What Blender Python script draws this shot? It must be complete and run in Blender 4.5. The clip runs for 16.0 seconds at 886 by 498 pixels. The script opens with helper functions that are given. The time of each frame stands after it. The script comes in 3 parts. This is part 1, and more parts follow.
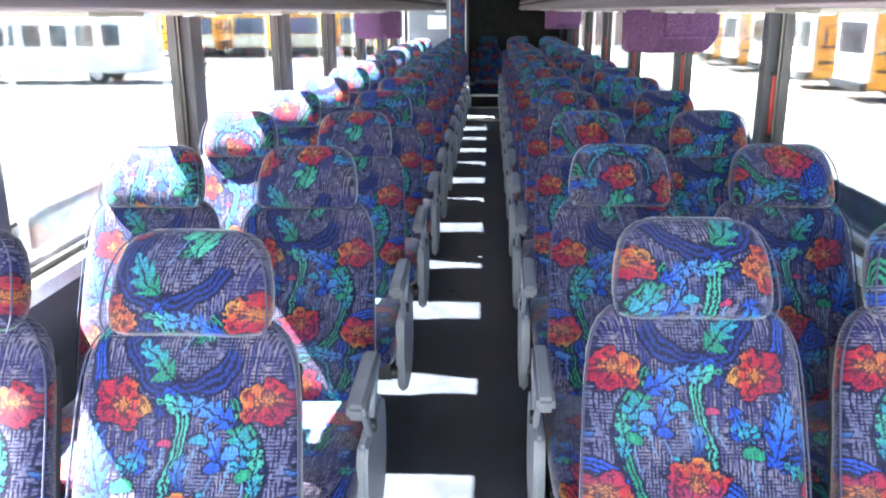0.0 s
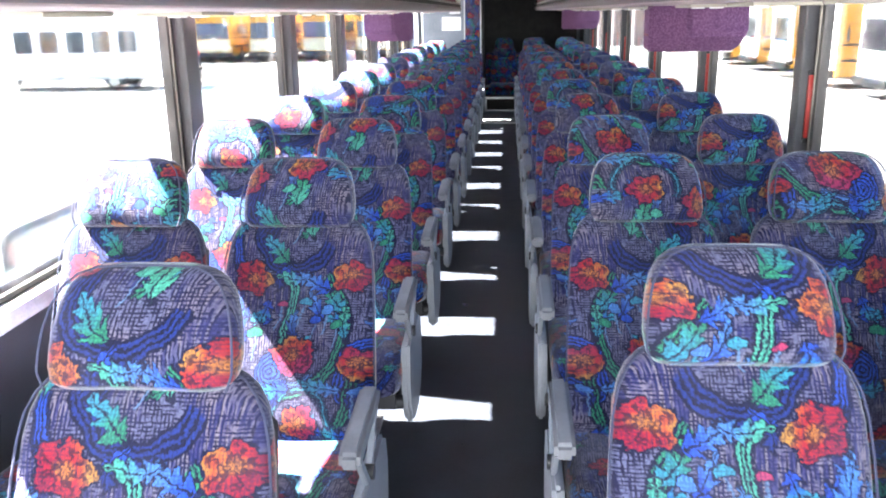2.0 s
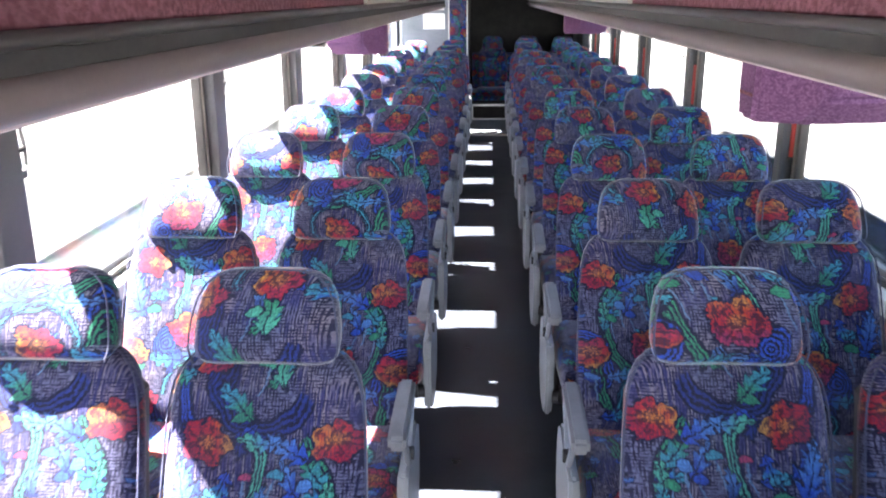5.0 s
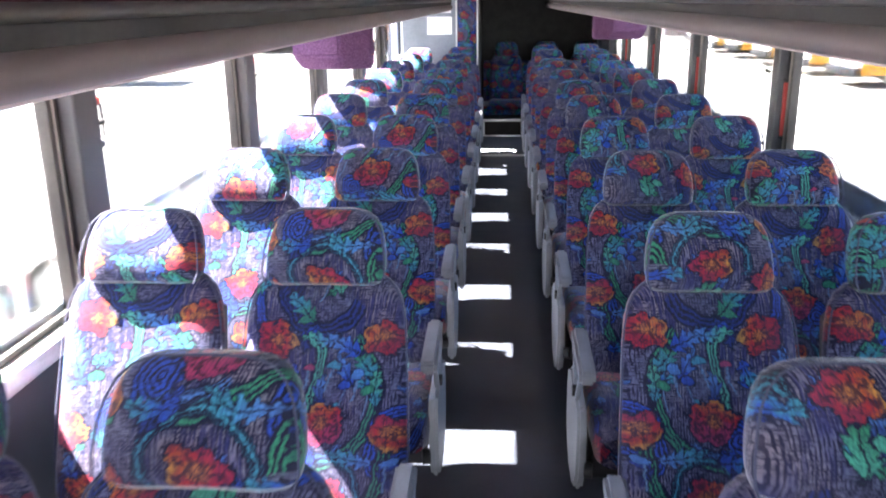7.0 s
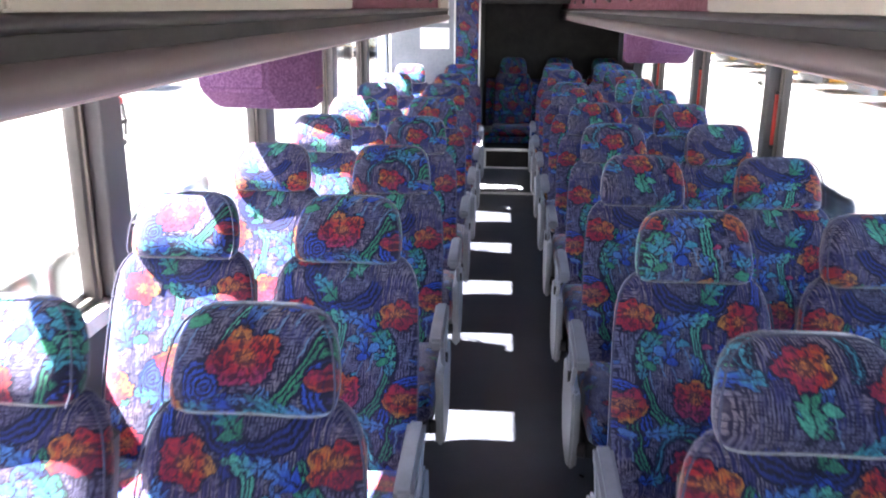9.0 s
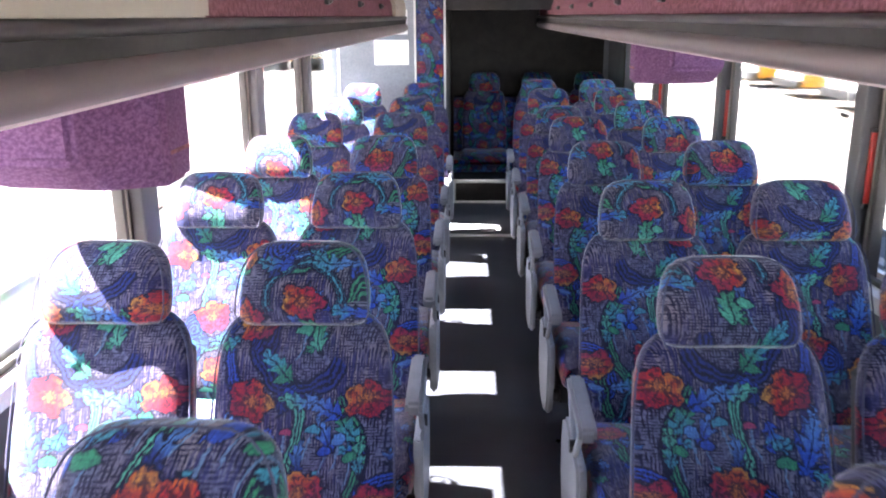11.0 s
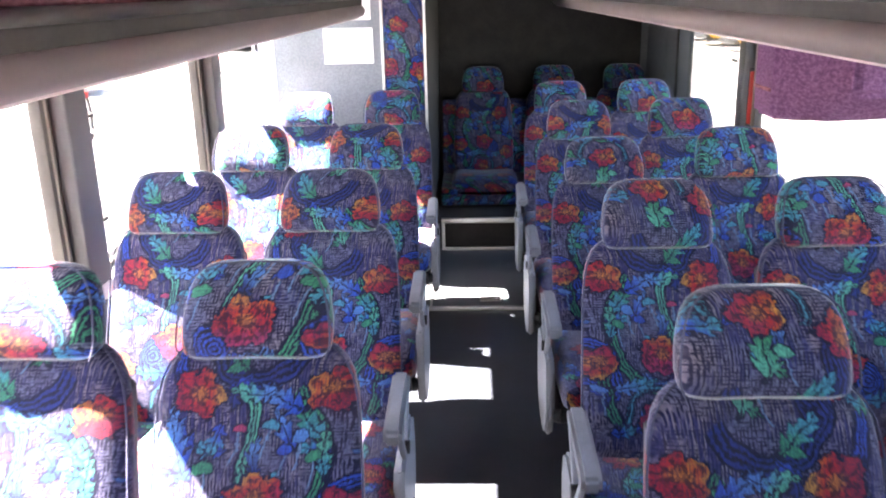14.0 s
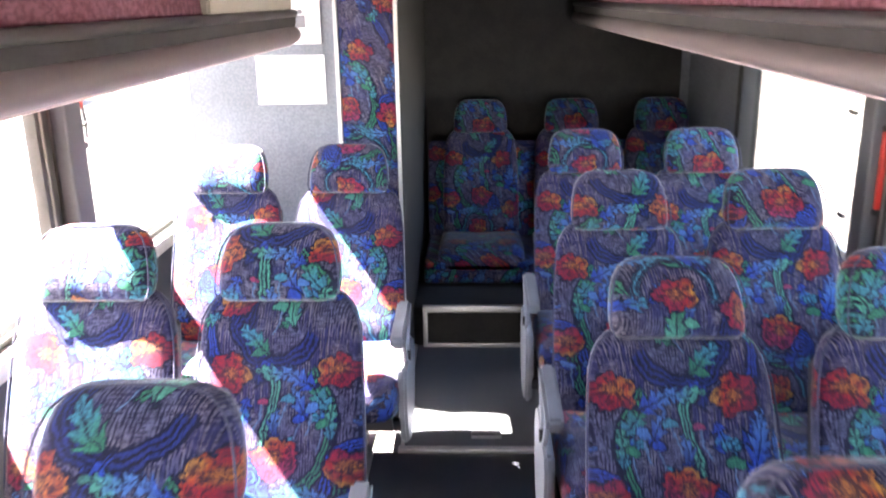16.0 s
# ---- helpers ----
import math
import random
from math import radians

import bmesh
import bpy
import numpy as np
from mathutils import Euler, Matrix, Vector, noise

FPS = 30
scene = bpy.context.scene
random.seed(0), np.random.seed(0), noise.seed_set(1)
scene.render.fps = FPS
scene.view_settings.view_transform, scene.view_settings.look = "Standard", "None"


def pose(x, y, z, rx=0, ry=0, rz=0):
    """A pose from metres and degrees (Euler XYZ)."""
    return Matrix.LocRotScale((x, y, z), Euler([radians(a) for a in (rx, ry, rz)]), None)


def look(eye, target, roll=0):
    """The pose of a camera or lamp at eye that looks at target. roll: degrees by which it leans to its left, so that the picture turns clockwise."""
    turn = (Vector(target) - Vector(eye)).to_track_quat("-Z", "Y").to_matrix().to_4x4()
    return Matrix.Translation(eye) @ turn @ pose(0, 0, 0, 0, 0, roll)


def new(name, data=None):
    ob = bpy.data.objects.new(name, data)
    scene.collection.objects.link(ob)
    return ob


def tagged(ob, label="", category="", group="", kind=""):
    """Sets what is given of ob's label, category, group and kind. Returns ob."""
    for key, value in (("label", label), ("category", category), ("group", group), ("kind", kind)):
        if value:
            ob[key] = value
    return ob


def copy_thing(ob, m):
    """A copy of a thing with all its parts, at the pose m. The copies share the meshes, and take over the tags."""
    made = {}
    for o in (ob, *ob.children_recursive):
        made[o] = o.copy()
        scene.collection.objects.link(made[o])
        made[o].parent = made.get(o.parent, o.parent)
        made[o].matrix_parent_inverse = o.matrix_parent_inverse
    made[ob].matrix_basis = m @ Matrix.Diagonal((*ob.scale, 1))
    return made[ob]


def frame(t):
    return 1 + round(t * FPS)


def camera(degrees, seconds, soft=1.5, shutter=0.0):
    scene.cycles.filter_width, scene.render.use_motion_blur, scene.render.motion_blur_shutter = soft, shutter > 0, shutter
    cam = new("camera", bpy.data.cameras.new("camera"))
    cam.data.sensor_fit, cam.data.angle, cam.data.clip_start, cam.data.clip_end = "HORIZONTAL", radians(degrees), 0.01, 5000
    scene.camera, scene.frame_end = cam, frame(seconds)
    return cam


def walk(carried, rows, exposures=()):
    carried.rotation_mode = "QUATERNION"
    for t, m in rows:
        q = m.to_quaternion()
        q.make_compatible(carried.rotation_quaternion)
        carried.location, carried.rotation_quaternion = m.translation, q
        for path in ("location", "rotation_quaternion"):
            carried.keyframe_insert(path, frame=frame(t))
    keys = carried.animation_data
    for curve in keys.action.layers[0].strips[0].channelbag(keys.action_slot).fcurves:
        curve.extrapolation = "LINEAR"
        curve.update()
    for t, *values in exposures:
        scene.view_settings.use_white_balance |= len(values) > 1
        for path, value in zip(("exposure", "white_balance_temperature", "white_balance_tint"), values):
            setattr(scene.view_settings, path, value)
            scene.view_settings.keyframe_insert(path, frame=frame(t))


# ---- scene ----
cam = camera(56.0, 16.0, soft=2.0, shutter=0.4)
PATH = [
    (0, (0.083, -1.43, 1.488), (-0.026, 0.49, 0.938), -0.3),
    (0.5, (0.094, -1.414, 1.492), (-0.019, 0.532, 1.042), -0.4),
    (1, (0.103, -1.405, 1.496), (-0.04, 0.545, 1.076), -0.8),
    (1.5, (0.138, -1.344, 1.485), (-0.03, 0.586, 0.988), -1.6),
    (2, (0.099, -1.195, 1.473), (-0.053, 0.723, 0.929), -1.0),
    (2.5, (0.033, -1.03, 1.5), (-0.063, 0.895, 0.965), -0.7),
    (3, (0.025, -0.812, 1.513), (-0.078, 1.117, 0.994), -1.0),
    (3.5, (0.061, -0.532, 1.614), (-0.104, 1.393, 1.097), -1.3),
    (4, (0.058, -0.346, 1.677), (-0.109, 1.571, 1.133), -0.9),
    (4.2, (0.04, -0.234, 1.67), (-0.095, 1.682, 1.111), -0.7),
    (6.3, (-0.044, 1.057, 1.597), (-0.13, 2.96, 0.988), -0.4),
    (6.5, (-0.055, 1.196, 1.602), (-0.122, 3.093, 0.973), -0.9),
    (7, (-0.023, 1.571, 1.593), (-0.158, 3.483, 1.021), -0.8),
    (7.5, (-0.003, 1.936, 1.603), (-0.098, 3.844, 1.01), -0.5),
    (8, (-0.047, 2.318, 1.602), (-0.097, 4.231, 1.022), 0.6),
    (8.5, (-0.042, 2.681, 1.591), (-0.125, 4.595, 1.017), -0.6),
    (9, (-0.027, 3.04, 1.606), (-0.166, 4.955, 1.048), 0.4),
    (9.5, (-0.043, 3.391, 1.581), (-0.119, 5.32, 1.058), 0.1),
    (9.7, (-0.06, 3.51, 1.583), (-0.1, 5.448, 1.093), 0.7),
    (11.8, (-0.071, 4.84, 1.6), (-0.153, 6.756, 1.032), -0.9),
    (12, (-0.058, 4.989, 1.59), (-0.145, 6.904, 1.02), -0.5),
    (12.5, (-0.02, 5.349, 1.603), (-0.124, 7.261, 1.027), -0.5),
    (13, (-0.03, 5.65, 1.597), (-0.097, 7.559, 1.005), -0.3),
    (13.5, (-0.049, 5.948, 1.612), (-0.083, 7.858, 1.018), -0.9),
    (14, (-0.021, 6.275, 1.604), (-0.097, 8.184, 1.011), -1.4),
    (14.5, (0.016, 6.614, 1.602), (-0.086, 8.505, 0.959), -1.3),
    (15, (-0.003, 6.951, 1.62), (-0.06, 8.851, 0.998), -2.3),
    (15.5, (-0.008, 7.255, 1.629), (-0.032, 9.151, 0.993), -2.7),
    (16, (0.029, 7.599, 1.622), (-0.053, 9.512, 1.046), -1.0),
]
walk(cam, [(t, look(eye, target, roll)) for t, eye, target, roll in PATH],
     exposures=[(0, 4.95, 6250, 7), (1.5, 5.1, 6450, 10), (4, 5.2, 6600, 13), (7, 5.2, 6600, 15), (9.5, 5.33, 6700, 18), (12.5, 5.52, 6950, 18), (16, 5.88, 7300, 20)])

# ---- light ----
SUN_WAY = Vector((1.0, -0.20, -1.27)).normalized()
world = bpy.data.worlds.new("world")
scene.world = world
world.use_nodes = True
wn = world.node_tree
sky = wn.nodes.new("ShaderNodeTexSky")
sky.sky_type = "NISHITA"
sky.sun_disc = False
sky.sun_elevation = math.asin(-SUN_WAY.z)
sky.sun_rotation = math.atan2(-SUN_WAY.x, -SUN_WAY.y)
wn.links.new(sky.outputs[0], wn.nodes["Background"].inputs[0])
wn.nodes["Background"].inputs[1].default_value = 0.055
sun = new("sun", bpy.data.lights.new("sun", "SUN"))
sun.data.energy, sun.data.angle, sun.data.color = 5.0, radians(0.5), (1.0, 0.96, 0.9)
sun.matrix_basis = look((0, 0, 30), Vector((0, 0, 30)) + SUN_WAY)
# added area lamp at the windscreen opening, brightening the front seats beyond the sky
front_fill = new("front_fill_lamp", bpy.data.lights.new("front_fill_lamp", "AREA"))
front_fill.data.shape, front_fill.data.size, front_fill.data.size_y, front_fill.data.energy = "RECTANGLE", 2.1, 1.4, 9.0
front_fill.data.color = (0.92, 0.96, 1.0)
front_fill.matrix_basis = look((0, -3.5, 1.1), (0, 0, 0.9))


# ---- materials ----
class Nodes:
    """A node material under construction: m(operation, a, b) gives a math node's output."""

    def __init__(self, name, roughness=0.6, metallic=0.0, specular=0.5):
        self.mat = bpy.data.materials.new(name)
        self.mat.use_nodes = True
        self.tree = self.mat.node_tree
        self.bsdf = self.tree.nodes["Principled BSDF"]
        self.bsdf.inputs["Roughness"].default_value = roughness
        self.bsdf.inputs["Metallic"].default_value = metallic
        self.bsdf.inputs["Specular IOR Level"].default_value = specular

    def node(self, kind, **inputs):
        n = self.tree.nodes.new("ShaderNode" + kind)
        for key, value in inputs.items():
            self.put(n.inputs[key.replace("_", " ")], value)
        return n

    def put(self, socket, value):
        if isinstance(value, bpy.types.NodeSocket):
            self.tree.links.new(value, socket)
        else:
            socket.default_value = value

    def m(self, operation, a, b=0.0, c=0.0):
        n = self.tree.nodes.new("ShaderNodeMath")
        n.operation = operation
        for socket, value in zip(n.inputs, (a, b, c)):
            self.put(socket, value)
        return n.outputs[0]

    def vec(self, x, y, z=0.0):
        n = self.tree.nodes.new("ShaderNodeCombineXYZ")
        for socket, value in zip(n.inputs, (x, y, z)):
            self.put(socket, value)
        return n.outputs[0]

    def mix(self, factor, a, b):
        n = self.tree.nodes.new("ShaderNodeMix")
        n.data_type = "RGBA"
        self.put(n.inputs[0], factor)
        for socket, value in ((n.inputs[6], a), (n.inputs[7], b)):
            self.put(socket, value if isinstance(value, bpy.types.NodeSocket) else (*value, 1.0))
        return n.outputs[2]

    def step(self, value, low, high):
        n = self.tree.nodes.new("ShaderNodeMapRange")
        n.interpolation_type = "SMOOTHSTEP"
        self.put(n.inputs[0], value)
        n.inputs[1].default_value, n.inputs[2].default_value = low, high
        return n.outputs[0]

    def noise(self, where, scale, detail=3.0, rough=0.55):
        n = self.node("TexNoise", Scale=scale, Detail=detail, Roughness=rough)
        if where is not None:
            self.put(n.inputs["Vector"], where)
        return n.outputs[0]

    def bump(self, height, strength=0.2, distance=0.002):
        n = self.node("Bump", Height=height, Strength=strength, Distance=distance)
        self.put(self.bsdf.inputs["Normal"], n.outputs[0])

    def colour(self, value):
        self.put(self.bsdf.inputs["Base Color"], value if isinstance(value, bpy.types.NodeSocket) else (*value, 1.0))


def plain(name, base, rough=0.5, metal=0.0, spread=0.18, scale=9.0, bump=0.08, specular=0.5):
    """A surface with soft mottling at two scales and a fine relief."""
    n = Nodes(name, rough, metal, specular)
    where = n.node("TexCoord").outputs["Object"]
    big, fine = n.noise(where, scale), n.noise(where, scale * 14, 2.0)
    tone = n.m("ADD", n.m("MULTIPLY", big, 0.7), n.m("MULTIPLY", fine, 0.3))
    low = [c * (1 - spread) for c in base]
    high = [min(1.0, c * (1 + spread)) for c in base]
    n.colour(n.mix(n.step(tone, 0.3, 0.7), low, high))
    n.put(n.bsdf.inputs["Roughness"], n.m("ADD", n.m("MULTIPLY", big, 0.2), rough - 0.1))
    n.bump(fine, bump)
    return n.mat


class Motif(Nodes):
    """A node group under construction, for a motif that the cloth repeats with other sizes and colours."""

    def __init__(self, name, floats, colours):
        self.tree = bpy.data.node_groups.new(name, "ShaderNodeTree")
        for word in floats:
            self.tree.interface.new_socket(name=word, in_out="INPUT", socket_type="NodeSocketFloat")
        for word in colours:
            self.tree.interface.new_socket(name=word, in_out="INPUT", socket_type="NodeSocketColor")
        self.tree.interface.new_socket(name="result", in_out="OUTPUT", socket_type="NodeSocketColor")
        self.given = self.tree.nodes.new("NodeGroupInput").outputs

    def finish(self, value):
        self.put(self.tree.nodes.new("NodeGroupOutput").inputs[0], value)
        return self.tree

    def cell(self, across=0.40, up=0.56):
        """The place relative to the motif's middle, repeated over the cloth every 40 by 56 cm or closer."""
        out = []
        for axis, word, pitch in (("u", "pu", across), ("v", "pv", up)):
            off = self.m("ADD", self.m("SUBTRACT", self.given[axis], self.given[word]), pitch / 2)
            out.append(self.m("MULTIPLY", self.m("SUBTRACT", self.m("FRACT", self.m("DIVIDE", off, pitch)), 0.5), pitch))
        return out

    def length(self, a, b):
        return self.m("SQRT", self.m("ADD", self.m("MULTIPLY", a, a), self.m("MULTIPLY", b, b)))


INKY = (0.006, 0.006, 0.016)


def striped_motif(ring):
    """A bundle of striped stems: part of a ring cut off by a slanting line, or an upright."""
    g = Motif("ring_of_stems" if ring else "upright_stems", ("u", "v", "ragged", "pu", "pv", "p", "q", "r", "width", "lines"), ("under", "tone"))
    p, q, r, width = g.given["p"], g.given["q"], g.given["r"], g.given["width"]
    a, b = g.cell()
    loose = g.m("MULTIPLY", g.given["ragged"], 0.02)
    if ring:
        off = g.m("SUBTRACT", g.length(a, b), p)
        reach = g.m("ADD", g.m("ADD", g.m("MULTIPLY", a, q), b), loose)
        reach = g.m("SUBTRACT", g.m("MULTIPLY", reach, g.m("SIGN", g.given["lines"])), r)
        gate = g.step(reach, 0.0, 0.006)
    else:
        off = g.m("SUBTRACT", a, g.m("ADD", g.m("MULTIPLY", b, p), g.m("MULTIPLY", g.m("MULTIPLY", b, b), 1.5)))
        gate = g.step(g.m("SUBTRACT", g.m("ABSOLUTE", g.m("ADD", b, loose)), q), 0.0, -0.005)
    far = g.m("SUBTRACT", g.m("ABSOLUTE", off), width)
    stripe = g.step(g.m("COSINE", g.m("MULTIPLY", off, g.given["lines"])), -0.25, 0.15)
    inner = g.mix(g.m("MULTIPLY", stripe, g.step(far, 0.0, -0.001)), INKY, g.given["tone"])
    return g.finish(g.mix(g.m("MULTIPLY", gate, g.step(far, 0.004, 0.003)), g.given["under"], inner))


def leaf_motif(across=0.40, up=0.56):
    """A feathered leaf, toothed along a curved rib, one colour running into another."""
    g = Motif("feathered_leaf", ("u", "v", "ragged", "pu", "pv", "cosine", "sine", "size", "wide"), ("under", "head", "tail"))
    c, s, size = g.given["cosine"], g.given["sine"], g.given["size"]
    a, b = g.cell(across, up)
    along = g.m("ADD", g.m("MULTIPLY", a, c), g.m("MULTIPLY", b, s))
    aside = g.m("SUBTRACT", g.m("MULTIPLY", b, c), g.m("MULTIPLY", a, s))
    aside = g.m("ABSOLUTE", g.m("SUBTRACT", aside, g.m("MULTIPLY", g.m("MULTIPLY", along, along), 3.2)))
    share = g.m("DIVIDE", along, size)
    fall = g.m("SUBTRACT", 1.0, g.m("MULTIPLY", share, share))
    tooth = g.m("PINGPONG", g.m("SUBTRACT", along, g.m("MULTIPLY", aside, 0.9)), 0.011)
    reach = g.m("MULTIPLY", g.m("MULTIPLY", fall, g.given["wide"]), g.m("ADD", 0.25, g.m("MULTIPLY", tooth, 68.0)))
    gap = g.m("SUBTRACT", reach, aside)
    tone = g.mix(g.step(g.m("ADD", share, g.given["ragged"]), -0.5, 0.5), g.given["head"], g.given["tail"])
    tone = g.mix(g.step(aside, 0.0010, 0.0022), INKY, tone)
    rim = g.mix(g.step(gap, -0.0042, -0.0026), g.given["under"], INKY)
    return g.finish(g.mix(g.step(gap, 0.0, 0.0015), rim, tone))


def cap_motif():
    """A mushroom or bud: a rounded cap on a thin pale stem."""
    g = Motif("mushroom", ("u", "v", "ragged", "pu", "pv", "wide"), ("under", "tone"))
    a, b = g.cell()
    lean = g.m("ABSOLUTE", g.m("SUBTRACT", a, g.m("MULTIPLY", g.m("MULTIPLY", b, b), 4.0)))
    stem = g.m("MULTIPLY", g.step(lean, 0.0026, 0.0016), g.m("MULTIPLY", g.step(b, -0.062, -0.058), g.step(b, 0.004, 0.0)))
    col = g.mix(stem, g.given["under"], (0.10, 0.18, 0.30))
    tall = g.m("MULTIPLY", b, g.m("ADD", 1.2, g.m("MULTIPLY", g.step(b, 0.002, -0.002), 1.6)))
    d = g.m("SUBTRACT", g.m("ADD", g.length(a, tall), g.m("MULTIPLY", g.given["ragged"], 0.006)), g.given["wide"])
    col = g.mix(g.step(d, 0.004, 0.0028), col, INKY)
    return g.finish(g.mix(g.step(d, 0.0, -0.0012), col, g.given["tone"]))


def flower_motif():
    """A flower of broad lobes: crimson to orange and yellow, with dark branching veins."""
    g = Motif("flower", ("u", "v", "ragged", "patch", "wild", "pu", "pv", "size", "turned"), ("under", "low"))
    a, b = g.cell()
    size, turned = g.given["size"], g.given["turned"]
    d = g.length(a, g.m("MULTIPLY", b, 1.22))
    turn = g.m("ARCTAN2", b, a)
    lobes = g.m("ABSOLUTE", g.m("SINE", g.m("ADD", g.m("MULTIPLY", turn, 2.5), turned)))
    petal = g.m("ADD", g.m("ADD", d, g.m("MULTIPLY", lobes, -0.014)), g.m("MULTIPLY", g.given["ragged"], 0.022))
    petal = g.m("SUBTRACT", petal, size)
    side = g.m("ADD", g.m("MULTIPLY", a, g.m("COSINE", turned)), g.m("MULTIPLY", b, g.m("SINE", turned)))
    side = g.m("ADD", g.m("DIVIDE", side, size), g.given["patch"])
    tone = g.mix(g.step(side, -0.45, 0.1), g.given["low"], (0.30, 0.016, 0.018))
    tone = g.mix(g.step(side, 0.15, 0.6), tone, (0.37, 0.062, 0.014))
    tone = g.mix(g.step(side, 0.5, 1.0), tone, (0.42, 0.20, 0.035))
    vein = g.step(g.m("SINE", g.m("ADD", g.m("MULTIPLY", turn, 8.0), g.given["wild"])), 0.35, 0.7)
    ring = g.step(g.m("SINE", g.m("ADD", g.m("MULTIPLY", d, 210.0), g.given["wild"])), 0.6, 0.9)
    veins = g.m("MULTIPLY", g.m("MULTIPLY", g.m("MAXIMUM", vein, ring), g.step(petal, -0.012, -0.020)), 0.85)
    tone = g.mix(g.m("MULTIPLY", g.step(d, 0.026, 0.010), 0.7), tone, (0.42, 0.19, 0.03))
    tone = g.mix(veins, tone, (0.03, 0.008, 0.012))
    rim = g.mix(g.step(petal, -0.003, -0.006), g.given["under"], INKY)
    return g.finish(g.mix(g.step(petal, -0.009, -0.012), rim, tone))


RING, UPRIGHT, LEAF, FILLER, CAP, FLOWER = striped_motif(True), striped_motif(False), leaf_motif(), leaf_motif(0.20, 0.28), cap_motif(), flower_motif()


def floral_fabric(name, spread, shift=0.0, lying=False):
    """Woven upholstery, one repeat of 40 by 56 cm: crosshatched ground, feathered leaves in an arch, striped stems, caps and two-tone flowers.
    The cloth is cut the other way round on seats at the other wall; spread: how far the cut wanders up and down from seat to seat."""
    n = Nodes(name, 0.92, 0.0, 0.15)
    x, y, z = n.node("SeparateXYZ", Vector=n.node("TexCoord").outputs["Object"]).outputs
    info = n.node("ObjectInfo")
    chance = info.outputs["Random"]
    hand = n.m("SIGN", n.m("ADD", n.node("SeparateXYZ", Vector=info.outputs["Location"]).outputs[0], 0.01))
    deep = n.m("ADD", n.m("SUBTRACT", y, n.m("MULTIPLY", z, 0.384)), 0.355)
    u = n.m("ADD", n.m("MULTIPLY", x, hand), n.m("MULTIPLY", deep, 0.8))
    up_z, up_y = (0.45, 0.95) if lying else (0.90, 0.358)
    if lying:
        u = n.m("ADD", n.m("MULTIPLY", x, hand), n.m("MULTIPLY", z, 0.8))
    v = n.m("ADD", n.m("ADD", n.m("MULTIPLY", z, up_z), n.m("MULTIPLY", y, up_y)), n.m("ADD", n.m("MULTIPLY", chance, spread), shift - 0.80))
    flat = n.vec(u, v)
    wander = n.node("SeparateColor", Color=n.node("TexNoise", Scale=13.0, Detail=2.0, Vector=flat).outputs["Color"])
    frayed = n.node("SeparateColor", Color=n.node("TexNoise", Scale=190.0, Detail=1.0, Vector=flat).outputs["Color"])

    def wavy(base, axis):
        slow = n.m("MULTIPLY", n.m("SUBTRACT", wander.outputs[axis], 0.5), 0.044)
        quick = n.m("MULTIPLY", n.m("SUBTRACT", frayed.outputs[axis], 0.5), 0.010)
        return n.m("ADD", base, n.m("ADD", slow, quick))
    wu, wv = wavy(u, 0), wavy(v, 1)
    ragged = n.m("SUBTRACT", n.noise(flat, 90.0, 1.0), 0.5)
    GREEN, MINT, CYAN, SKY, BLUE, NAVY = (0.022, 0.20, 0.10), (0.055, 0.31, 0.21), (0.03, 0.22, 0.30), (0.055, 0.17, 0.42), (0.014, 0.06, 0.36), (0.012, 0.028, 0.15)

    # crosshatch: broken dark threads both ways over a pale weave
    def threads(a, b, fine):
        line = n.step(n.m("SINE", n.m("ADD", n.m("MULTIPLY", b, fine), n.m("MULTIPLY", ragged, 4.0))), -0.35, 0.25)
        gaps = n.step(n.noise(n.vec(n.m("MULTIPLY", a, 60.0), n.m("MULTIPLY", b, 210.0), fine), 1.0, 0.0), 0.40, 0.46)
        return n.m("MULTIPLY", line, gaps)
    across, up = threads(u, v, 1050.0), threads(v, u, 980.0)
    zone = n.noise(flat, 17.0, 1.0)
    dark = n.m("MAXIMUM", n.m("MULTIPLY", across, n.step(zone, 0.66, 0.54)), n.m("MULTIPLY", up, n.step(zone, 0.34, 0.46)))
    pale = n.mix(n.step(n.noise(flat, 8.0, 1.0), 0.40, 0.62), (0.097, 0.100, 0.168), (0.155, 0.132, 0.162))
    col = n.mix(dark, pale, (0.010, 0.008, 0.022))
    shade = n.step(n.noise(flat, 9.0, 2.0), 0.44, 0.60)
    streak = n.step(n.noise(n.vec(n.m("MULTIPLY", u, 160.0), n.m("MULTIPLY", v, 12.0)), 1.0, 2.0), 0.40, 0.58)
    col = n.mix(n.m("MULTIPLY", n.m("MULTIPLY", shade, streak), 0.85), col, (0.012, 0.016, 0.100))

    def lay(group, col, **given):
        k = n.tree.nodes.new("ShaderNodeGroup")
        k.node_tree = group
        for word, value in dict(given, u=wu, v=wv, ragged=ragged, under=col).items():
            n.put(k.inputs[word], (*value, 1.0) if isinstance(value, tuple) else value)
        return k.outputs[0]

    for pu, pv, p, width, lines, tone, q, r in (
        (0.025, -0.115, 0.165, 0.013, -760.0, GREEN, 2.2, 0.10), (0.0, -0.175, 0.078, 0.008, -800.0, SKY, -0.25, 0.035), (0.0, 0.125, 0.095, 0.015, -620.0, NAVY, -0.5, -0.01),
        (-0.03, -0.345, 0.078, 0.007, 800.0, CYAN, 0.1, -0.02), (0.13, 0.14, 0.055, 0.022, 600.0, NAVY, -0.5, -0.02),
        (0.045, -0.225, 0.022, 0.021, 640.0, BLUE, 0.6, -0.03), (0.17, -0.24, 0.10, 0.012, 700.0, BLUE, 1.6, 0.03),
    ):
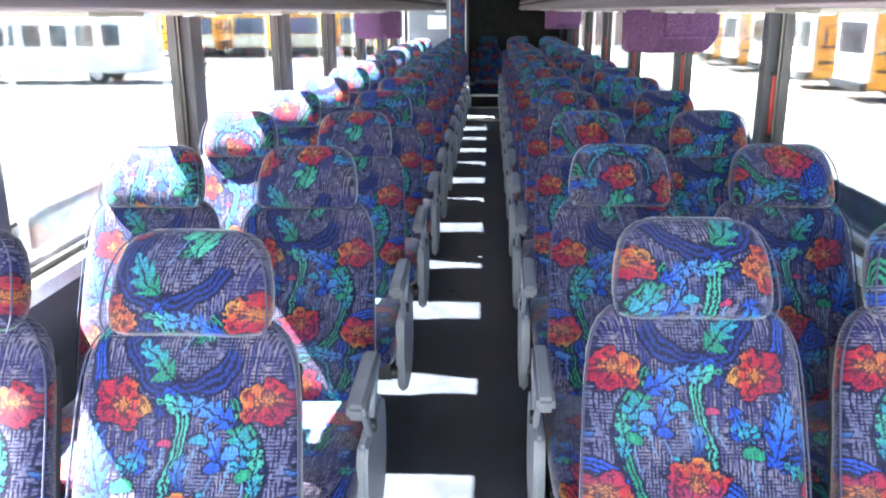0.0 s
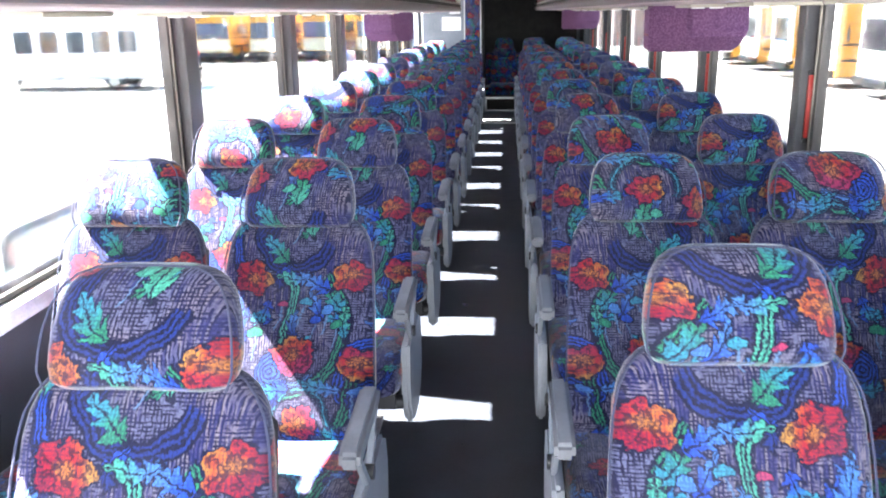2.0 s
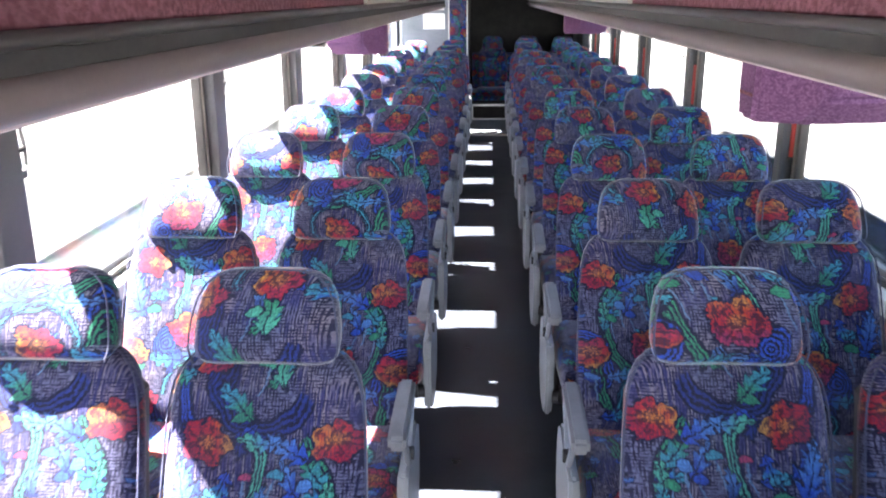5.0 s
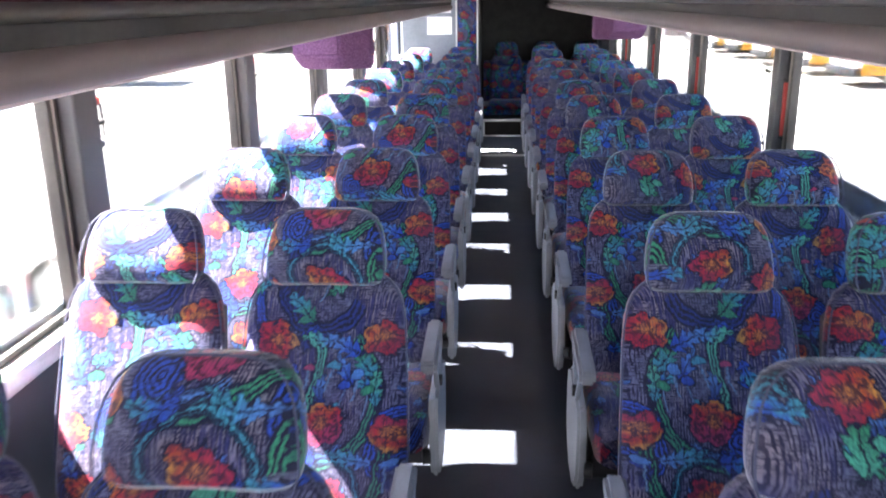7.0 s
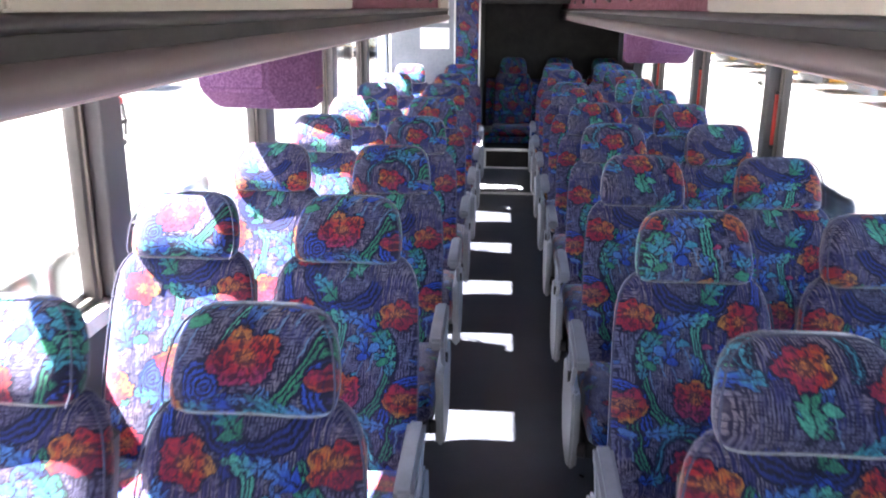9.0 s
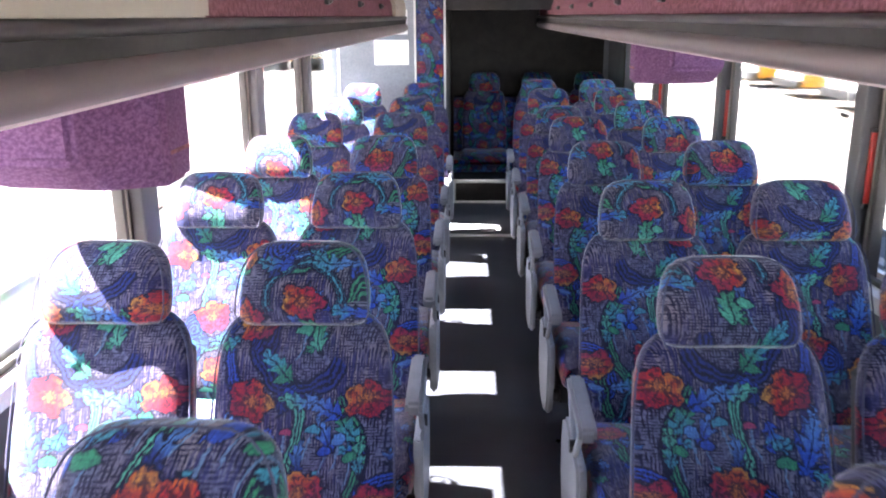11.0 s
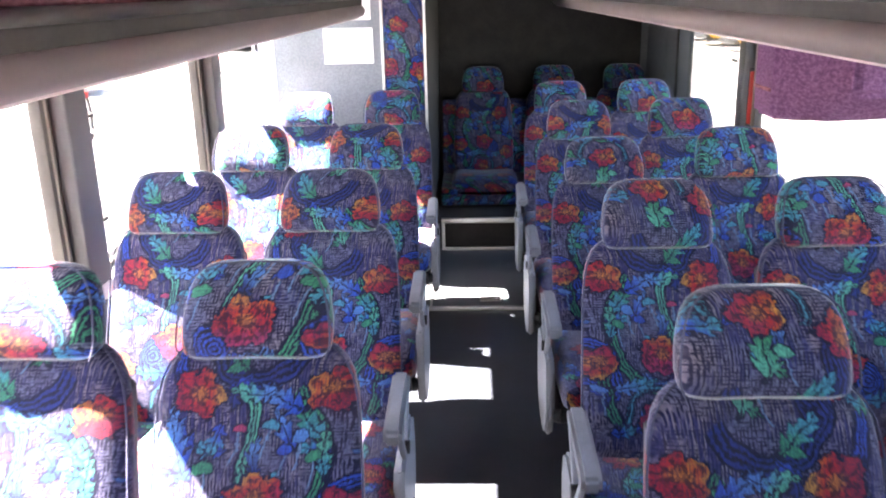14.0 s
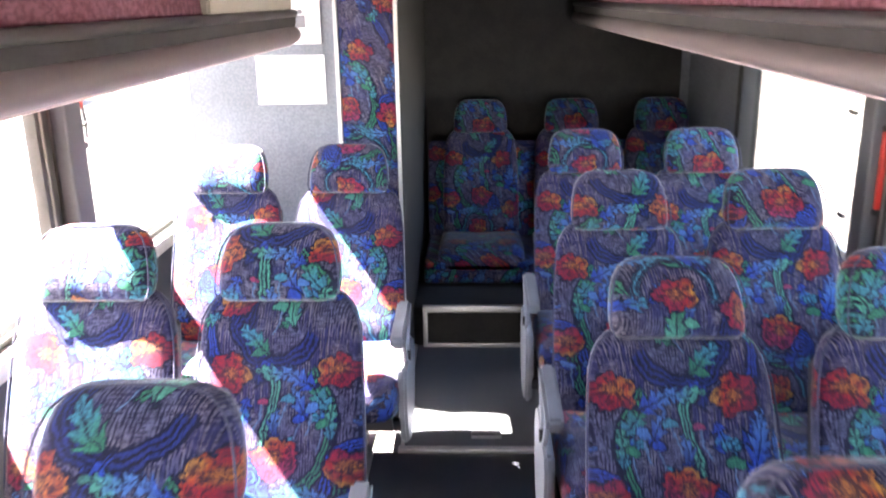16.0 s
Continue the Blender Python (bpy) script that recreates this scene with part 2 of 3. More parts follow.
        col = lay(RING, col, pu=pu, pv=pv, p=p, q=q, r=r, width=width, lines=lines, tone=tone)
    for pu, pv, p, q, width, tone in ((0.005, -0.075, -0.10, 0.085, 0.0125, MINT), (0.15, 0.07, 0.30, 0.05, 0.016, BLUE), (-0.15, -0.30, -0.25, 0.06, 0.014, GREEN)):
        col = lay(UPRIGHT, col, pu=pu, pv=pv, p=p, q=q, width=width, lines=720.0, tone=tone)
    for group, pu, pv, turn, size, wide, head, tail in (
        (FILLER, 0.085, -0.095, 0.30, 0.038, 0.020, BLUE, CYAN), (FILLER, -0.005, -0.105, 1.70, 0.042, 0.021, NAVY, SKY),
        (FILLER, 0.140, -0.060, 1.00, 0.044, 0.022, BLUE, SKY), (FILLER, 0.030, 0.010, 2.10, 0.040, 0.019, NAVY, BLUE), (FILLER, -0.030, 0.125, -0.60, 0.036, 0.018, CYAN, GREEN),
        (LEAF, -0.110, -0.045, 1.05, 0.050, 0.024, CYAN, GREEN), (LEAF, -0.060, -0.008, 0.45, 0.052, 0.025, BLUE, SKY), (LEAF, 0.000, 0.006, -0.05, 0.046, 0.022, SKY, MINT),
        (LEAF, 0.070, -0.080, -1.15, 0.034, 0.024, BLUE, CYAN), (LEAF, -0.136, -0.110, 1.55, 0.050, 0.018, CYAN, MINT), (LEAF, 0.145, -0.095, 1.25, 0.062, 0.033, BLUE, SKY),
        (LEAF, -0.080, -0.262, 0.15, 0.066, 0.022, SKY, CYAN), (LEAF, 0.045, -0.270, 0.10, 0.052, 0.020, BLUE, CYAN), (LEAF, -0.030, 0.150, 1.45, 0.050, 0.026, MINT, GREEN), (LEAF, 0.050, 0.075, 0.85, 0.050, 0.026, GREEN, CYAN),
    ):
        col = lay(group, col, pu=pu, pv=pv, cosine=math.cos(turn), sine=math.sin(turn), size=size, wide=wide, head=head, tail=tail)
    for pu, pv, wide, tone in (
        (-0.092, -0.070, 0.017, SKY), (-0.062, -0.093, 0.017, BLUE), (-0.032, -0.052, 0.016, CYAN), (-0.118, -0.112, 0.018, GREEN), (0.088, -0.133, 0.021, GREEN), (0.027, -0.062, 0.011, (0.34, 0.035, 0.09)),
        (0.0, 0.150, 0.017, MINT), (0.115, -0.290, 0.017, GREEN), (-0.170, -0.270, 0.014, SKY),
    ):
        col = lay(CAP, col, pu=pu, pv=pv, wide=wide, tone=tone)
    patch = n.m("MULTIPLY", n.m("SUBTRACT", n.noise(flat, 26.0, 1.0), 0.5), 1.8)
    wild = n.m("MULTIPLY", n.noise(flat, 75.0, 1.0), 10.0)
    for pu, pv, size, turned, pink in (
        (-0.145, 0.012, 0.044, 0.3, 0.0), (0.105, 0.004, 0.049, 3.0, 0.0), (-0.012, -0.180, 0.056, 1.5, 1.0), (-0.172, -0.205, 0.045, -1.3, 0.4),
        (0.150, -0.255, 0.052, 2.7, 0.7), (-0.030, -0.345, 0.046, -0.3, 0.3), (0.100, 0.170, 0.043, 0.6, 0.2),
    ):
        col = lay(FLOWER, col, pu=pu, pv=pv, patch=patch, wild=wild, size=size, turned=turned, low=(0.24 + 0.05 * pink, 0.010 + 0.016 * pink, 0.022 + 0.055 * pink))
    # the weave shows a little through every colour, and the pile is worn in places
    weft = n.m("ADD", n.m("MULTIPLY", dark, 0.30), n.m("MULTIPLY", n.step(n.noise(flat, 260.0, 2.0), 0.42, 0.62), 0.28))
    col = n.mix(n.m("ADD", weft, n.m("MULTIPLY", streak, 0.18)), col, (0.009, 0.010, 0.036))
    worn = n.step(n.noise(n.node("TexCoord").outputs["Object"], 6.0, 2.0), 0.35, 0.75)
    n.colour(n.mix(n.m("MULTIPLY", worn, 0.16), col, (0.112, 0.105, 0.145)))
    n.put(n.bsdf.inputs["Sheen Weight"], 0.35)
    n.put(n.bsdf.inputs["Sheen Roughness"], 0.35)
    n.bump(n.m("ADD", n.m("MULTIPLY", dark, -0.5), n.noise(flat, 420.0, 1.0)), 0.25, 0.0012)
    return n.mat


def carpet(name, low, high, scale=70.0):
    n = Nodes(name, 0.95, 0.0, 0.1)
    where = n.node("TexCoord").outputs["Object"]
    fleck = n.noise(where, scale, 4.0, 0.7)
    stain = n.noise(where, 2.5, 3.0)
    col = n.mix(n.step(fleck, 0.4, 0.62), low, high)
    n.colour(n.mix(n.m("MULTIPLY", n.step(stain, 0.45, 0.75), 0.35), col, [c * 0.6 for c in low]))
    n.bump(n.noise(where, scale * 3, 2.0), 0.5, 0.004)
    return n.mat


def glass_material(name, tint=(0.93, 0.95, 0.95)):
    n = Nodes(name)
    out = n.tree.nodes["Material Output"]
    clear = n.node("BsdfTransparent", Color=(*tint, 1.0))
    gloss = n.node("BsdfGlossy", Roughness=0.03)
    mixer = n.tree.nodes.new("ShaderNodeMixShader")
    n.put(mixer.inputs[0], n.m("MULTIPLY", n.node("Fresnel", IOR=1.35).outputs[0], 0.8))
    n.put(mixer.inputs[1], clear.outputs[0])
    n.put(mixer.inputs[2], gloss.outputs[0])
    n.put(out.inputs[0], mixer.outputs[0])
    return n.mat


def cloudy_acrylic(name):
    n = Nodes(name, 0.25)
    out = n.tree.nodes["Material Output"]
    where = n.node("TexCoord").outputs["Object"]
    blotch = n.step(n.noise(where, 5.0, 3.0), 0.35, 0.7)
    clear = n.node("BsdfTransparent", Color=(0.30, 0.31, 0.31, 1.0))
    milk = n.node("BsdfTranslucent", Color=(0.34, 0.35, 0.35, 1.0))
    gloss = n.node("BsdfGlossy", Roughness=0.12)
    a, b = n.tree.nodes.new("ShaderNodeMixShader"), n.tree.nodes.new("ShaderNodeMixShader")
    n.put(a.inputs[0], n.m("ADD", 0.45, n.m("MULTIPLY", blotch, 0.4)))
    n.put(a.inputs[1], clear.outputs[0])
    n.put(a.inputs[2], milk.outputs[0])
    n.put(b.inputs[0], 0.015)
    n.put(b.inputs[1], a.outputs[0])
    n.put(b.inputs[2], gloss.outputs[0])
    n.put(out.inputs[0], b.outputs[0])
    return n.mat


def asphalt():
    n = Nodes("asphalt", 0.9, 0.0, 0.2)
    where = n.node("TexCoord").outputs["Object"]
    big, fine = n.noise(where, 0.12, 4.0), n.noise(where, 30.0, 3.0)
    col = n.mix(n.step(big, 0.35, 0.7), (0.13, 0.127, 0.122), (0.20, 0.195, 0.187))
    n.colour(n.mix(n.m("MULTIPLY", n.step(fine, 0.5, 0.7), 0.3), col, (0.2, 0.2, 0.2)))
    n.bump(fine, 0.3, 0.01)
    return n.mat


FABRIC = floral_fabric("floral_fabric", 0.11)
CUSHION_FABRIC = floral_fabric("floral_cushion_fabric", 0.56, 0.0, True)
HEAD_FABRIC = floral_fabric("floral_headrest_fabric", 0.56, 0.2)
PIPING = plain("piping_cord", (0.030, 0.033, 0.068), 0.8)
GREY = plain("grey_plastic", (0.215, 0.227, 0.25), 0.45, scale=5)
PAD = plain("arm_pad_rubber", (0.15, 0.155, 0.17), 0.55)
BLACK = plain("black_plastic", (0.012, 0.012, 0.014), 0.5)
STEEL = plain("brushed_steel", (0.5, 0.5, 0.5), 0.35, 0.9)
ALU = plain("aluminium_trim", (0.62, 0.62, 0.6), 0.38, 0.6)
MAUVE = carpet("mauve_carpet", (0.12, 0.045, 0.058), (0.225, 0.102, 0.12), 60)
PURPLE = carpet("purple_carpet", (0.085, 0.036, 0.085), (0.155, 0.078, 0.155), 130)
BOLSTER = plain("grey_vinyl", (0.125, 0.098, 0.095), 0.5, spread=0.1)
UNDER = plain("pale_laminate", (0.42, 0.34, 0.34), 0.5, spread=0.08)
CEILING = plain("ceiling_vinyl", (0.46, 0.40, 0.39), 0.6, spread=0.08)
BEIGE = plain("beige_plastic", (0.33, 0.30, 0.245), 0.5, spread=0.07)
RIB = plain("worn_bronze_edge", (0.20, 0.18, 0.16), 0.4, 0.4)
FRAMEGREY = plain("dull_grey_frame", (0.11, 0.11, 0.11), 0.6)
RUBBER = plain("black_floor_rubber", (0.027, 0.031, 0.040), 0.32, spread=0.3, scale=6)
VINYL = plain("grey_floor_vinyl", (0.10, 0.112, 0.128), 0.42, spread=0.07, scale=6)
LOWERWALL = plain("dark_side_laminate", (0.055, 0.056, 0.064), 0.5, spread=0.12)
WALLPAINT = plain("slate_wall_laminate", (0.14, 0.16, 0.21), 0.5, spread=0.12)
PANEL = carpet("grey_wall_carpet", (0.175, 0.19, 0.215), (0.225, 0.24, 0.265), 110)
# very dark base: rear surfaces, and the painted shade strip on the racks
DARKWALL = plain("dark_rear_and_shade", (0.028, 0.025, 0.024), 0.9, spread=0.35)
PILLAR = plain("bronze_frame", (0.055, 0.048, 0.045), 0.4, 0.3)
POSTCOVER = plain("post_cover_plastic", (0.055, 0.053, 0.058), 0.5)
GASKET = plain("black_gasket", (0.012, 0.012, 0.012), 0.6)
RED = plain("red_plastic", (0.42, 0.022, 0.015), 0.4)
AMBER = plain("amber_plastic", (0.35, 0.17, 0.05), 0.5)
WHITE = plain("white_paint", (0.78, 0.78, 0.78), 0.4, spread=0.05)
PAPER = plain("white_paper", (0.82, 0.82, 0.8), 0.8, spread=0.03)
INK = plain("grey_ink", (0.18, 0.18, 0.2), 0.8)
YELLOW = plain("school_bus_yellow", (0.72, 0.34, 0.03), 0.35, spread=0.1)
DARKGLASS = plain("dark_vehicle_glass", (0.03, 0.04, 0.055), 0.12)
SKYGLASS = plain("blue_windscreen", (0.07, 0.11, 0.18), 0.08)
# copy of SKYGLASS for sunlit fronts, darkened to offset the direct sun
DIMGLASS = plain("sunlit_windscreen", (0.006, 0.008, 0.011), 0.2, specular=0.25)
TYRE = plain("tyre_rubber", (0.02, 0.02, 0.02), 0.8)
CLEAR = glass_material("window_glass")
ACRYLIC = cloudy_acrylic("cloudy_acrylic")
ASPHALT = asphalt()
CREAM = plain("pale_bus_front", (0.72, 0.66, 0.48), 0.4)
BRICKPINK = plain("distant_wall", (0.42, 0.30, 0.26), 0.8)


# ---- building blocks ----
def mesh_of(bm, name, material):
    me = bpy.data.meshes.new(name)
    bm.normal_update()
    bm.to_mesh(me)
    bm.free()
    me.materials.append(material)
    return me


def part(name, bm, material, parent=None, label="", smooth=True):
    """A bmesh as one mesh object, under a thing or a part."""
    me = mesh_of(bm, name, material)
    if smooth:
        for p in me.polygons:
            p.use_smooth = True
        me.set_sharp_from_angle(angle=radians(38))
    ob = new(name, me)
    if parent is not None:
        ob.parent = parent
    if label:
        ob["label"] = label
    return ob


def empty(name, m=None):
    ob = new(name)
    ob.empty_display_size = 0.1
    if m is not None:
        ob.matrix_basis = m
    return ob


def box(x0, x1, y0, y1, z0, z1, bevel=0.0, segments=2):
    bm = bmesh.new()
    m = Matrix.LocRotScale(((x0 + x1) / 2, (y0 + y1) / 2, (z0 + z1) / 2), None, (abs(x1 - x0), abs(y1 - y0), abs(z1 - z0)))
    bmesh.ops.create_cube(bm, size=1.0, matrix=m)
    if bevel:
        bmesh.ops.bevel(bm, geom=bm.edges[:], offset=bevel, segments=segments, profile=0.6, affect="EDGES")
    return bm


def join(*parts):
    """Several bmeshes as one."""
    out = bmesh.new()
    for p in parts:
        me = bpy.data.meshes.new("tmp")
        p.to_mesh(me)
        p.free()
        out.from_mesh(me)
        bpy.data.meshes.remove(me)
    return out


def loft(rings, closed=True, caps=True):
    """Quads between rings of points, with caps at both ends."""
    bm = bmesh.new()
    rows = [[bm.verts.new(p) for p in ring] for ring in rings]
    count = len(rows[0])
    for a, b in zip(rows, rows[1:]):
        for i in range(count if closed else count - 1):
            j = (i + 1) % count
            bm.faces.new((a[i], a[j], b[j], b[i]))
    if caps and closed:
        bm.faces.new(rows[0][::-1])
        bm.faces.new(rows[-1])
    bmesh.ops.recalc_face_normals(bm, faces=bm.faces[:])
    return bm


def tube(points, radius, sides=8, closed=False):
    """A round bar along points."""
    pts = [Vector(p) for p in points]
    rings = []
    for i, p in enumerate(pts):
        a = pts[(i - 1) % len(pts)] if closed or i else p
        b = pts[(i + 1) % len(pts)] if closed or i < len(pts) - 1 else p
        way = (b - a).normalized()
        side = way.cross(Vector((0.31, 0.87, 0.4))).normalized()
        up = way.cross(side)
        rings.append([p + radius * (math.cos(k) * side + math.sin(k) * up) for k in (2 * math.pi * j / sides for j in range(sides))])
    if closed:
        rings.append(rings[0])
    return loft(rings, True, not closed)


def prism(outline, axis, low, high, bevel=0.0):
    """An outline in the plane across an axis, drawn out along it."""
    def place(a, b, c):
        return {"x": (c, a, b), "y": (a, c, b), "z": (a, b, c)}[axis]
    bm = loft([[place(a, b, low) for a, b in outline], [place(a, b, high) for a, b in outline]])
    if bevel:
        bmesh.ops.bevel(bm, geom=[e for e in bm.edges if e.calc_face_angle(0) > 0.6], offset=bevel, segments=2, affect="EDGES")
    return bm


def setting(name, bm, material, label="", category="", smooth=True):
    return tagged(part(name, bm, material, None, "", smooth), label, category, "", "structure")


# ---- numbers of the coach ----
WALL, SKIN = 1.20, 1.30
SILL, HEAD = 0.76, 1.86
FRONT, REAR = -3.6, 12.75
RIGHT_ROWS = [0.0] + [0.07 + 0.828 * i for i in range(1, 14)]
LEFT_ROWS = [-0.12] + [-0.02 + 0.857 * i for i in range(1, 12)] + [10.53]
LEFT_POSTS = [-1.19, 0.43, 2.04, 3.70, 5.27, 6.93, 8.54, 9.90]
RIGHT_POSTS = [-1.19, 0.40, 1.94, 3.56, 5.25, 6.92, 8.48, 9.98]
LIFT = 0.06

# ---- structure of the coach ----
setting("floor", box(-WALL, WALL, FRONT, 10.36, -0.08, 0.0), RUBBER, "dark worn rubber floor of the coach aisle", "floor")
ramp = loft([[(x, 10.36, -0.08), (x, 10.36, 0.012), (x, 11.16, 0.085), (x, 11.16, -0.08)] for x in (-0.29, WALL)])
setting("floor_ramp", ramp, VINYL, "dark rubber floor rising gently to the rear step", "floor", False)
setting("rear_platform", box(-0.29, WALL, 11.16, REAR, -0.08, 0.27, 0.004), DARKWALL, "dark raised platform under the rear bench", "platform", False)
setting("restroom_floor", box(-WALL, -0.29, 10.88, REAR, -0.08, 0.03), RUBBER, "dark floor under the restroom", "floor")
for side, name in ((-1, "left"), (1, "right")):
    a, b = sorted((side * WALL, side * SKIN))
    setting("wall_" + name, join(box(a, b, FRONT, REAR, -0.9, SILL - 0.02), box(a, b, FRONT, REAR, HEAD + 0.005, 2.16)), LOWERWALL, "dark grey laminated side wall of the coach", "wall", False)
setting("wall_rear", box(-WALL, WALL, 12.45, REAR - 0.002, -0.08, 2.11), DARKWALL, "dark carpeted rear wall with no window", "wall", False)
front = join(box(-WALL, WALL, FRONT, FRONT + 0.08, -0.9, 0.3), box(-WALL, WALL, FRONT, FRONT + 0.08, 1.85, 2.11), box(-WALL, -1.1, FRONT, FRONT + 0.08, 0.3, 1.85), box(1.1, WALL, FRONT, FRONT + 0.08, 0.3, 1.85), box(-0.04, 0.04, FRONT, FRONT + 0.08, 0.3, 1.85))
setting("wall_front", front, WALLPAINT, "front wall with the open view of the windscreen", "wall", False)
ceil = [(x, z + LIFT) for x, z in ((-WALL, 2.02), (-0.74, 1.88), (-0.45, 1.915), (-0.2, 1.93), (0.2, 1.93), (0.45, 1.915), (0.74, 1.88), (WALL, 2.02), (WALL, 2.1), (-WALL, 2.1))]
setting("ceiling", prism(ceil, "y", FRONT, REAR - 0.01), CEILING, "cream vinyl ceiling with a shallow vault", "ceiling", False)
setting("roof", prism([(-SKIN - 0.02, 2.19), (-1.1, 2.42), (0, 2.50), (1.1, 2.42), (SKIN + 0.02, 2.19), (SKIN, 2.165), (-SKIN, 2.165)][::-1], "y", FRONT - 0.05, REAR + 0.05), WHITE, "white outer roof of the coach", "roof", False)

# window posts, rails and panes, side by side along each wall
def window_run(side, posts, last):
    name = "left" if side < 0 else "right"
    x0, x1 = sorted((side * 1.212, side * 1.25))
    run = setting("window_frame_" + name, box(*sorted((side * 1.165, side * SKIN)), FRONT, last + 0.1, SILL - 0.05, SILL, 0.006), ALU, "aluminium window sill rail along the coach wall", "window sill")
    for k, dz, y in ((0, 0.012, 1.215), (1, 0.024, 1.25)):
        part("rail", box(*sorted((side * y, side * (y + 0.02))), FRONT, last + 0.1, SILL, SILL + dz + 0.006, 0.002), GASKET if k == 0 else ALU, run)
    for y in posts:
        post = part("post", box(x0, x1, y, y + 0.075, SILL, HEAD + 0.01, 0.006), PILLAR, run)
        part("gasket", box(*sorted((side * 1.222, side * 1.25)), y + 0.078, y + 0.13, SILL, HEAD + 0.01, 0.004), GASKET, post)
        part("cover", box(*sorted((side * 1.165, side * 1.215)), y + (0.085 if y == 9.90 else 0.05), y + (0.19 if side < 0 else 0.128), SILL, 1.50, 0.008, 3), POSTCOVER, post, "grey plastic post cover")
        for dy in (0.022, 0.09, 0.121):
            part("rib", box(*sorted((side * 1.206, side * 1.23)), y + dy, y + dy + 0.009, SILL, HEAD + 0.01, 0.002), RIB, post)
        for dz in (0.95, 1.27):
            part("hook", tube([(side * 1.17, y + 0.18, dz), (side * 1.168, y + 0.195, dz), (side * 1.164, y + 0.207, dz + 0.004)], 0.007, 8), BLACK, post)
    edges = [FRONT + 0.1] + [y for y in posts] + [last]
    starts = [FRONT + 0.1] + [y + 0.132 for y in posts]
    for a, b in zip(starts, edges[1:]):
        pane = part("pane", box(*sorted((side * 1.262, side * 1.267)), a, b, SILL + 0.012, HEAD + 0.01), CLEAR, run, "clear window pane", False)
        pane.visible_shadow = False
    for y in posts:
        handle = empty("emergency_handle", pose(side * (1.188 if side < 0 else 1.206), y + (0.194 if side < 0 else 0.045), 1.27 if side < 0 else 1.12))
        tagged(handle, "grey window release loop with a red bracket" if side < 0 else "flat red emergency window release bar on the post", "handle", "release loops" if side < 0 else "emergency handles")
        half = 0.06 if side < 0 else 0.115
        if side < 0:
            part("bar", tube([(0.012, 0.0, half), (0.012, 0.026, half - 0.012), (0.012, 0.034, 0.0), (0.012, 0.03, -half + 0.014), (0.012, 0.0, -half)], 0.0045, 8), POSTCOVER, handle)
            part("bracket", box(0.004, 0.02, -0.008, 0.018, half - 0.008, half + 0.012, 0.003), RED, handle, "red bracket")
            part("bracket", box(0.004, 0.02, -0.008, 0.018, -half - 0.012, -half + 0.008, 0.003), POSTCOVER, handle)
        else:
            part("bar", box(-0.012, 0.012, -0.007, 0.009, -half, half, 0.004), RED, handle)
            for z in (-half - 0.008, half + 0.008):
                part("bracket", box(-0.015, 0.004, -0.008, 0.01, z - 0.008, z + 0.008, 0.002), BLACK, handle)
    return run


window_run(-1, LEFT_POSTS, 11.3)
window_run(1, RIGHT_POSTS, 11.38)
setting("window_post_rear", box(1.20, 1.29, 11.38, 11.44, SILL - 0.05, HEAD + 0.01, 0.01), GASKET, "dark rear window post", "post")
setting("wall_rear_right", join(box(1.232, 1.298, 11.442, 12.52, SILL - 0.05, 1.98), box(1.186, 1.296, 12.44, 12.515, SILL - 0.045, 1.975)), PANEL, "grey carpeted wall beside the rear bench", "wall")

# unseen closing wall, added to stop daylight leaking in behind the restroom
setting("wall_rear_left", box(-1.3, -1.2, 11.4, 12.45, SILL - 0.02, HEAD + 0.005), WALLPAINT, "slate grey wall beside the restroom", "wall", False)

# panels outside, low along the windows
def low_panel(side, y0, y1):
    x = side * 1.33
    thing = empty("lower_window_panel", pose(x, 0, 0))
    if side < 0:
        tagged(thing, "cloudy clear panel in a grey frame along the lower window", "panel", "lower window panels")
        part("sheet", box(-0.003, 0.003, y0 + 0.01, y1 - 0.01, 0.66, 0.885), ACRYLIC, thing)
    else:
        tagged(thing, "slate blue opaque panel with a ledge along the lower window", "panel", "lower window panels")
        part("sheet", box(-0.006, 0.006, y0, y1, 0.66, 0.885), WALLPAINT, thing)
        part("ledge", box(-0.05, -0.007, y0, y1, 0.775, 0.80, 0.006), GREY, thing)
    part("top_bar", box(-0.008, 0.008, y0 + 0.03, y1 - 0.03, 0.868, 0.893, 0.004), FRAMEGREY, thing)
    for y, way in ((y0, 1), (y1, -1)):
        corner = [(y, 0.66), (y, 0.86), (y + way * 0.01, 0.882), (y + way * 0.032, 0.893), (y + way * 0.032, 0.868), (y + way * 0.024, 0.86), (y + way * 0.024, 0.66)]
        part("end_bar", prism(corner, "x", -0.008, 0.008), FRAMEGREY, thing)


for y0, y1 in ((-2.2, -0.72), (-0.66, 0.92), (0.99, 2.40), (2.46, 3.60), (3.68, 5.18), (5.25, 6.58)):
    low_panel(-1, y0, y1)
for y0, y1 in ((-2.2, -0.72), (-0.66, 0.92), (0.99, 2.40), (2.46, 3.60), (3.68, 5.07), (6.3, 7.4)):
    low_panel(1, y0, y1)
for side, name in ((-1, "left"), (1, "right")):
    setting("outer_ledge_" + name, box(*sorted((side * SKIN, side * 1.36)), FRONT, REAR, 0.62, 0.66), ALU, "outer ledge below the coach windows", "ledge")

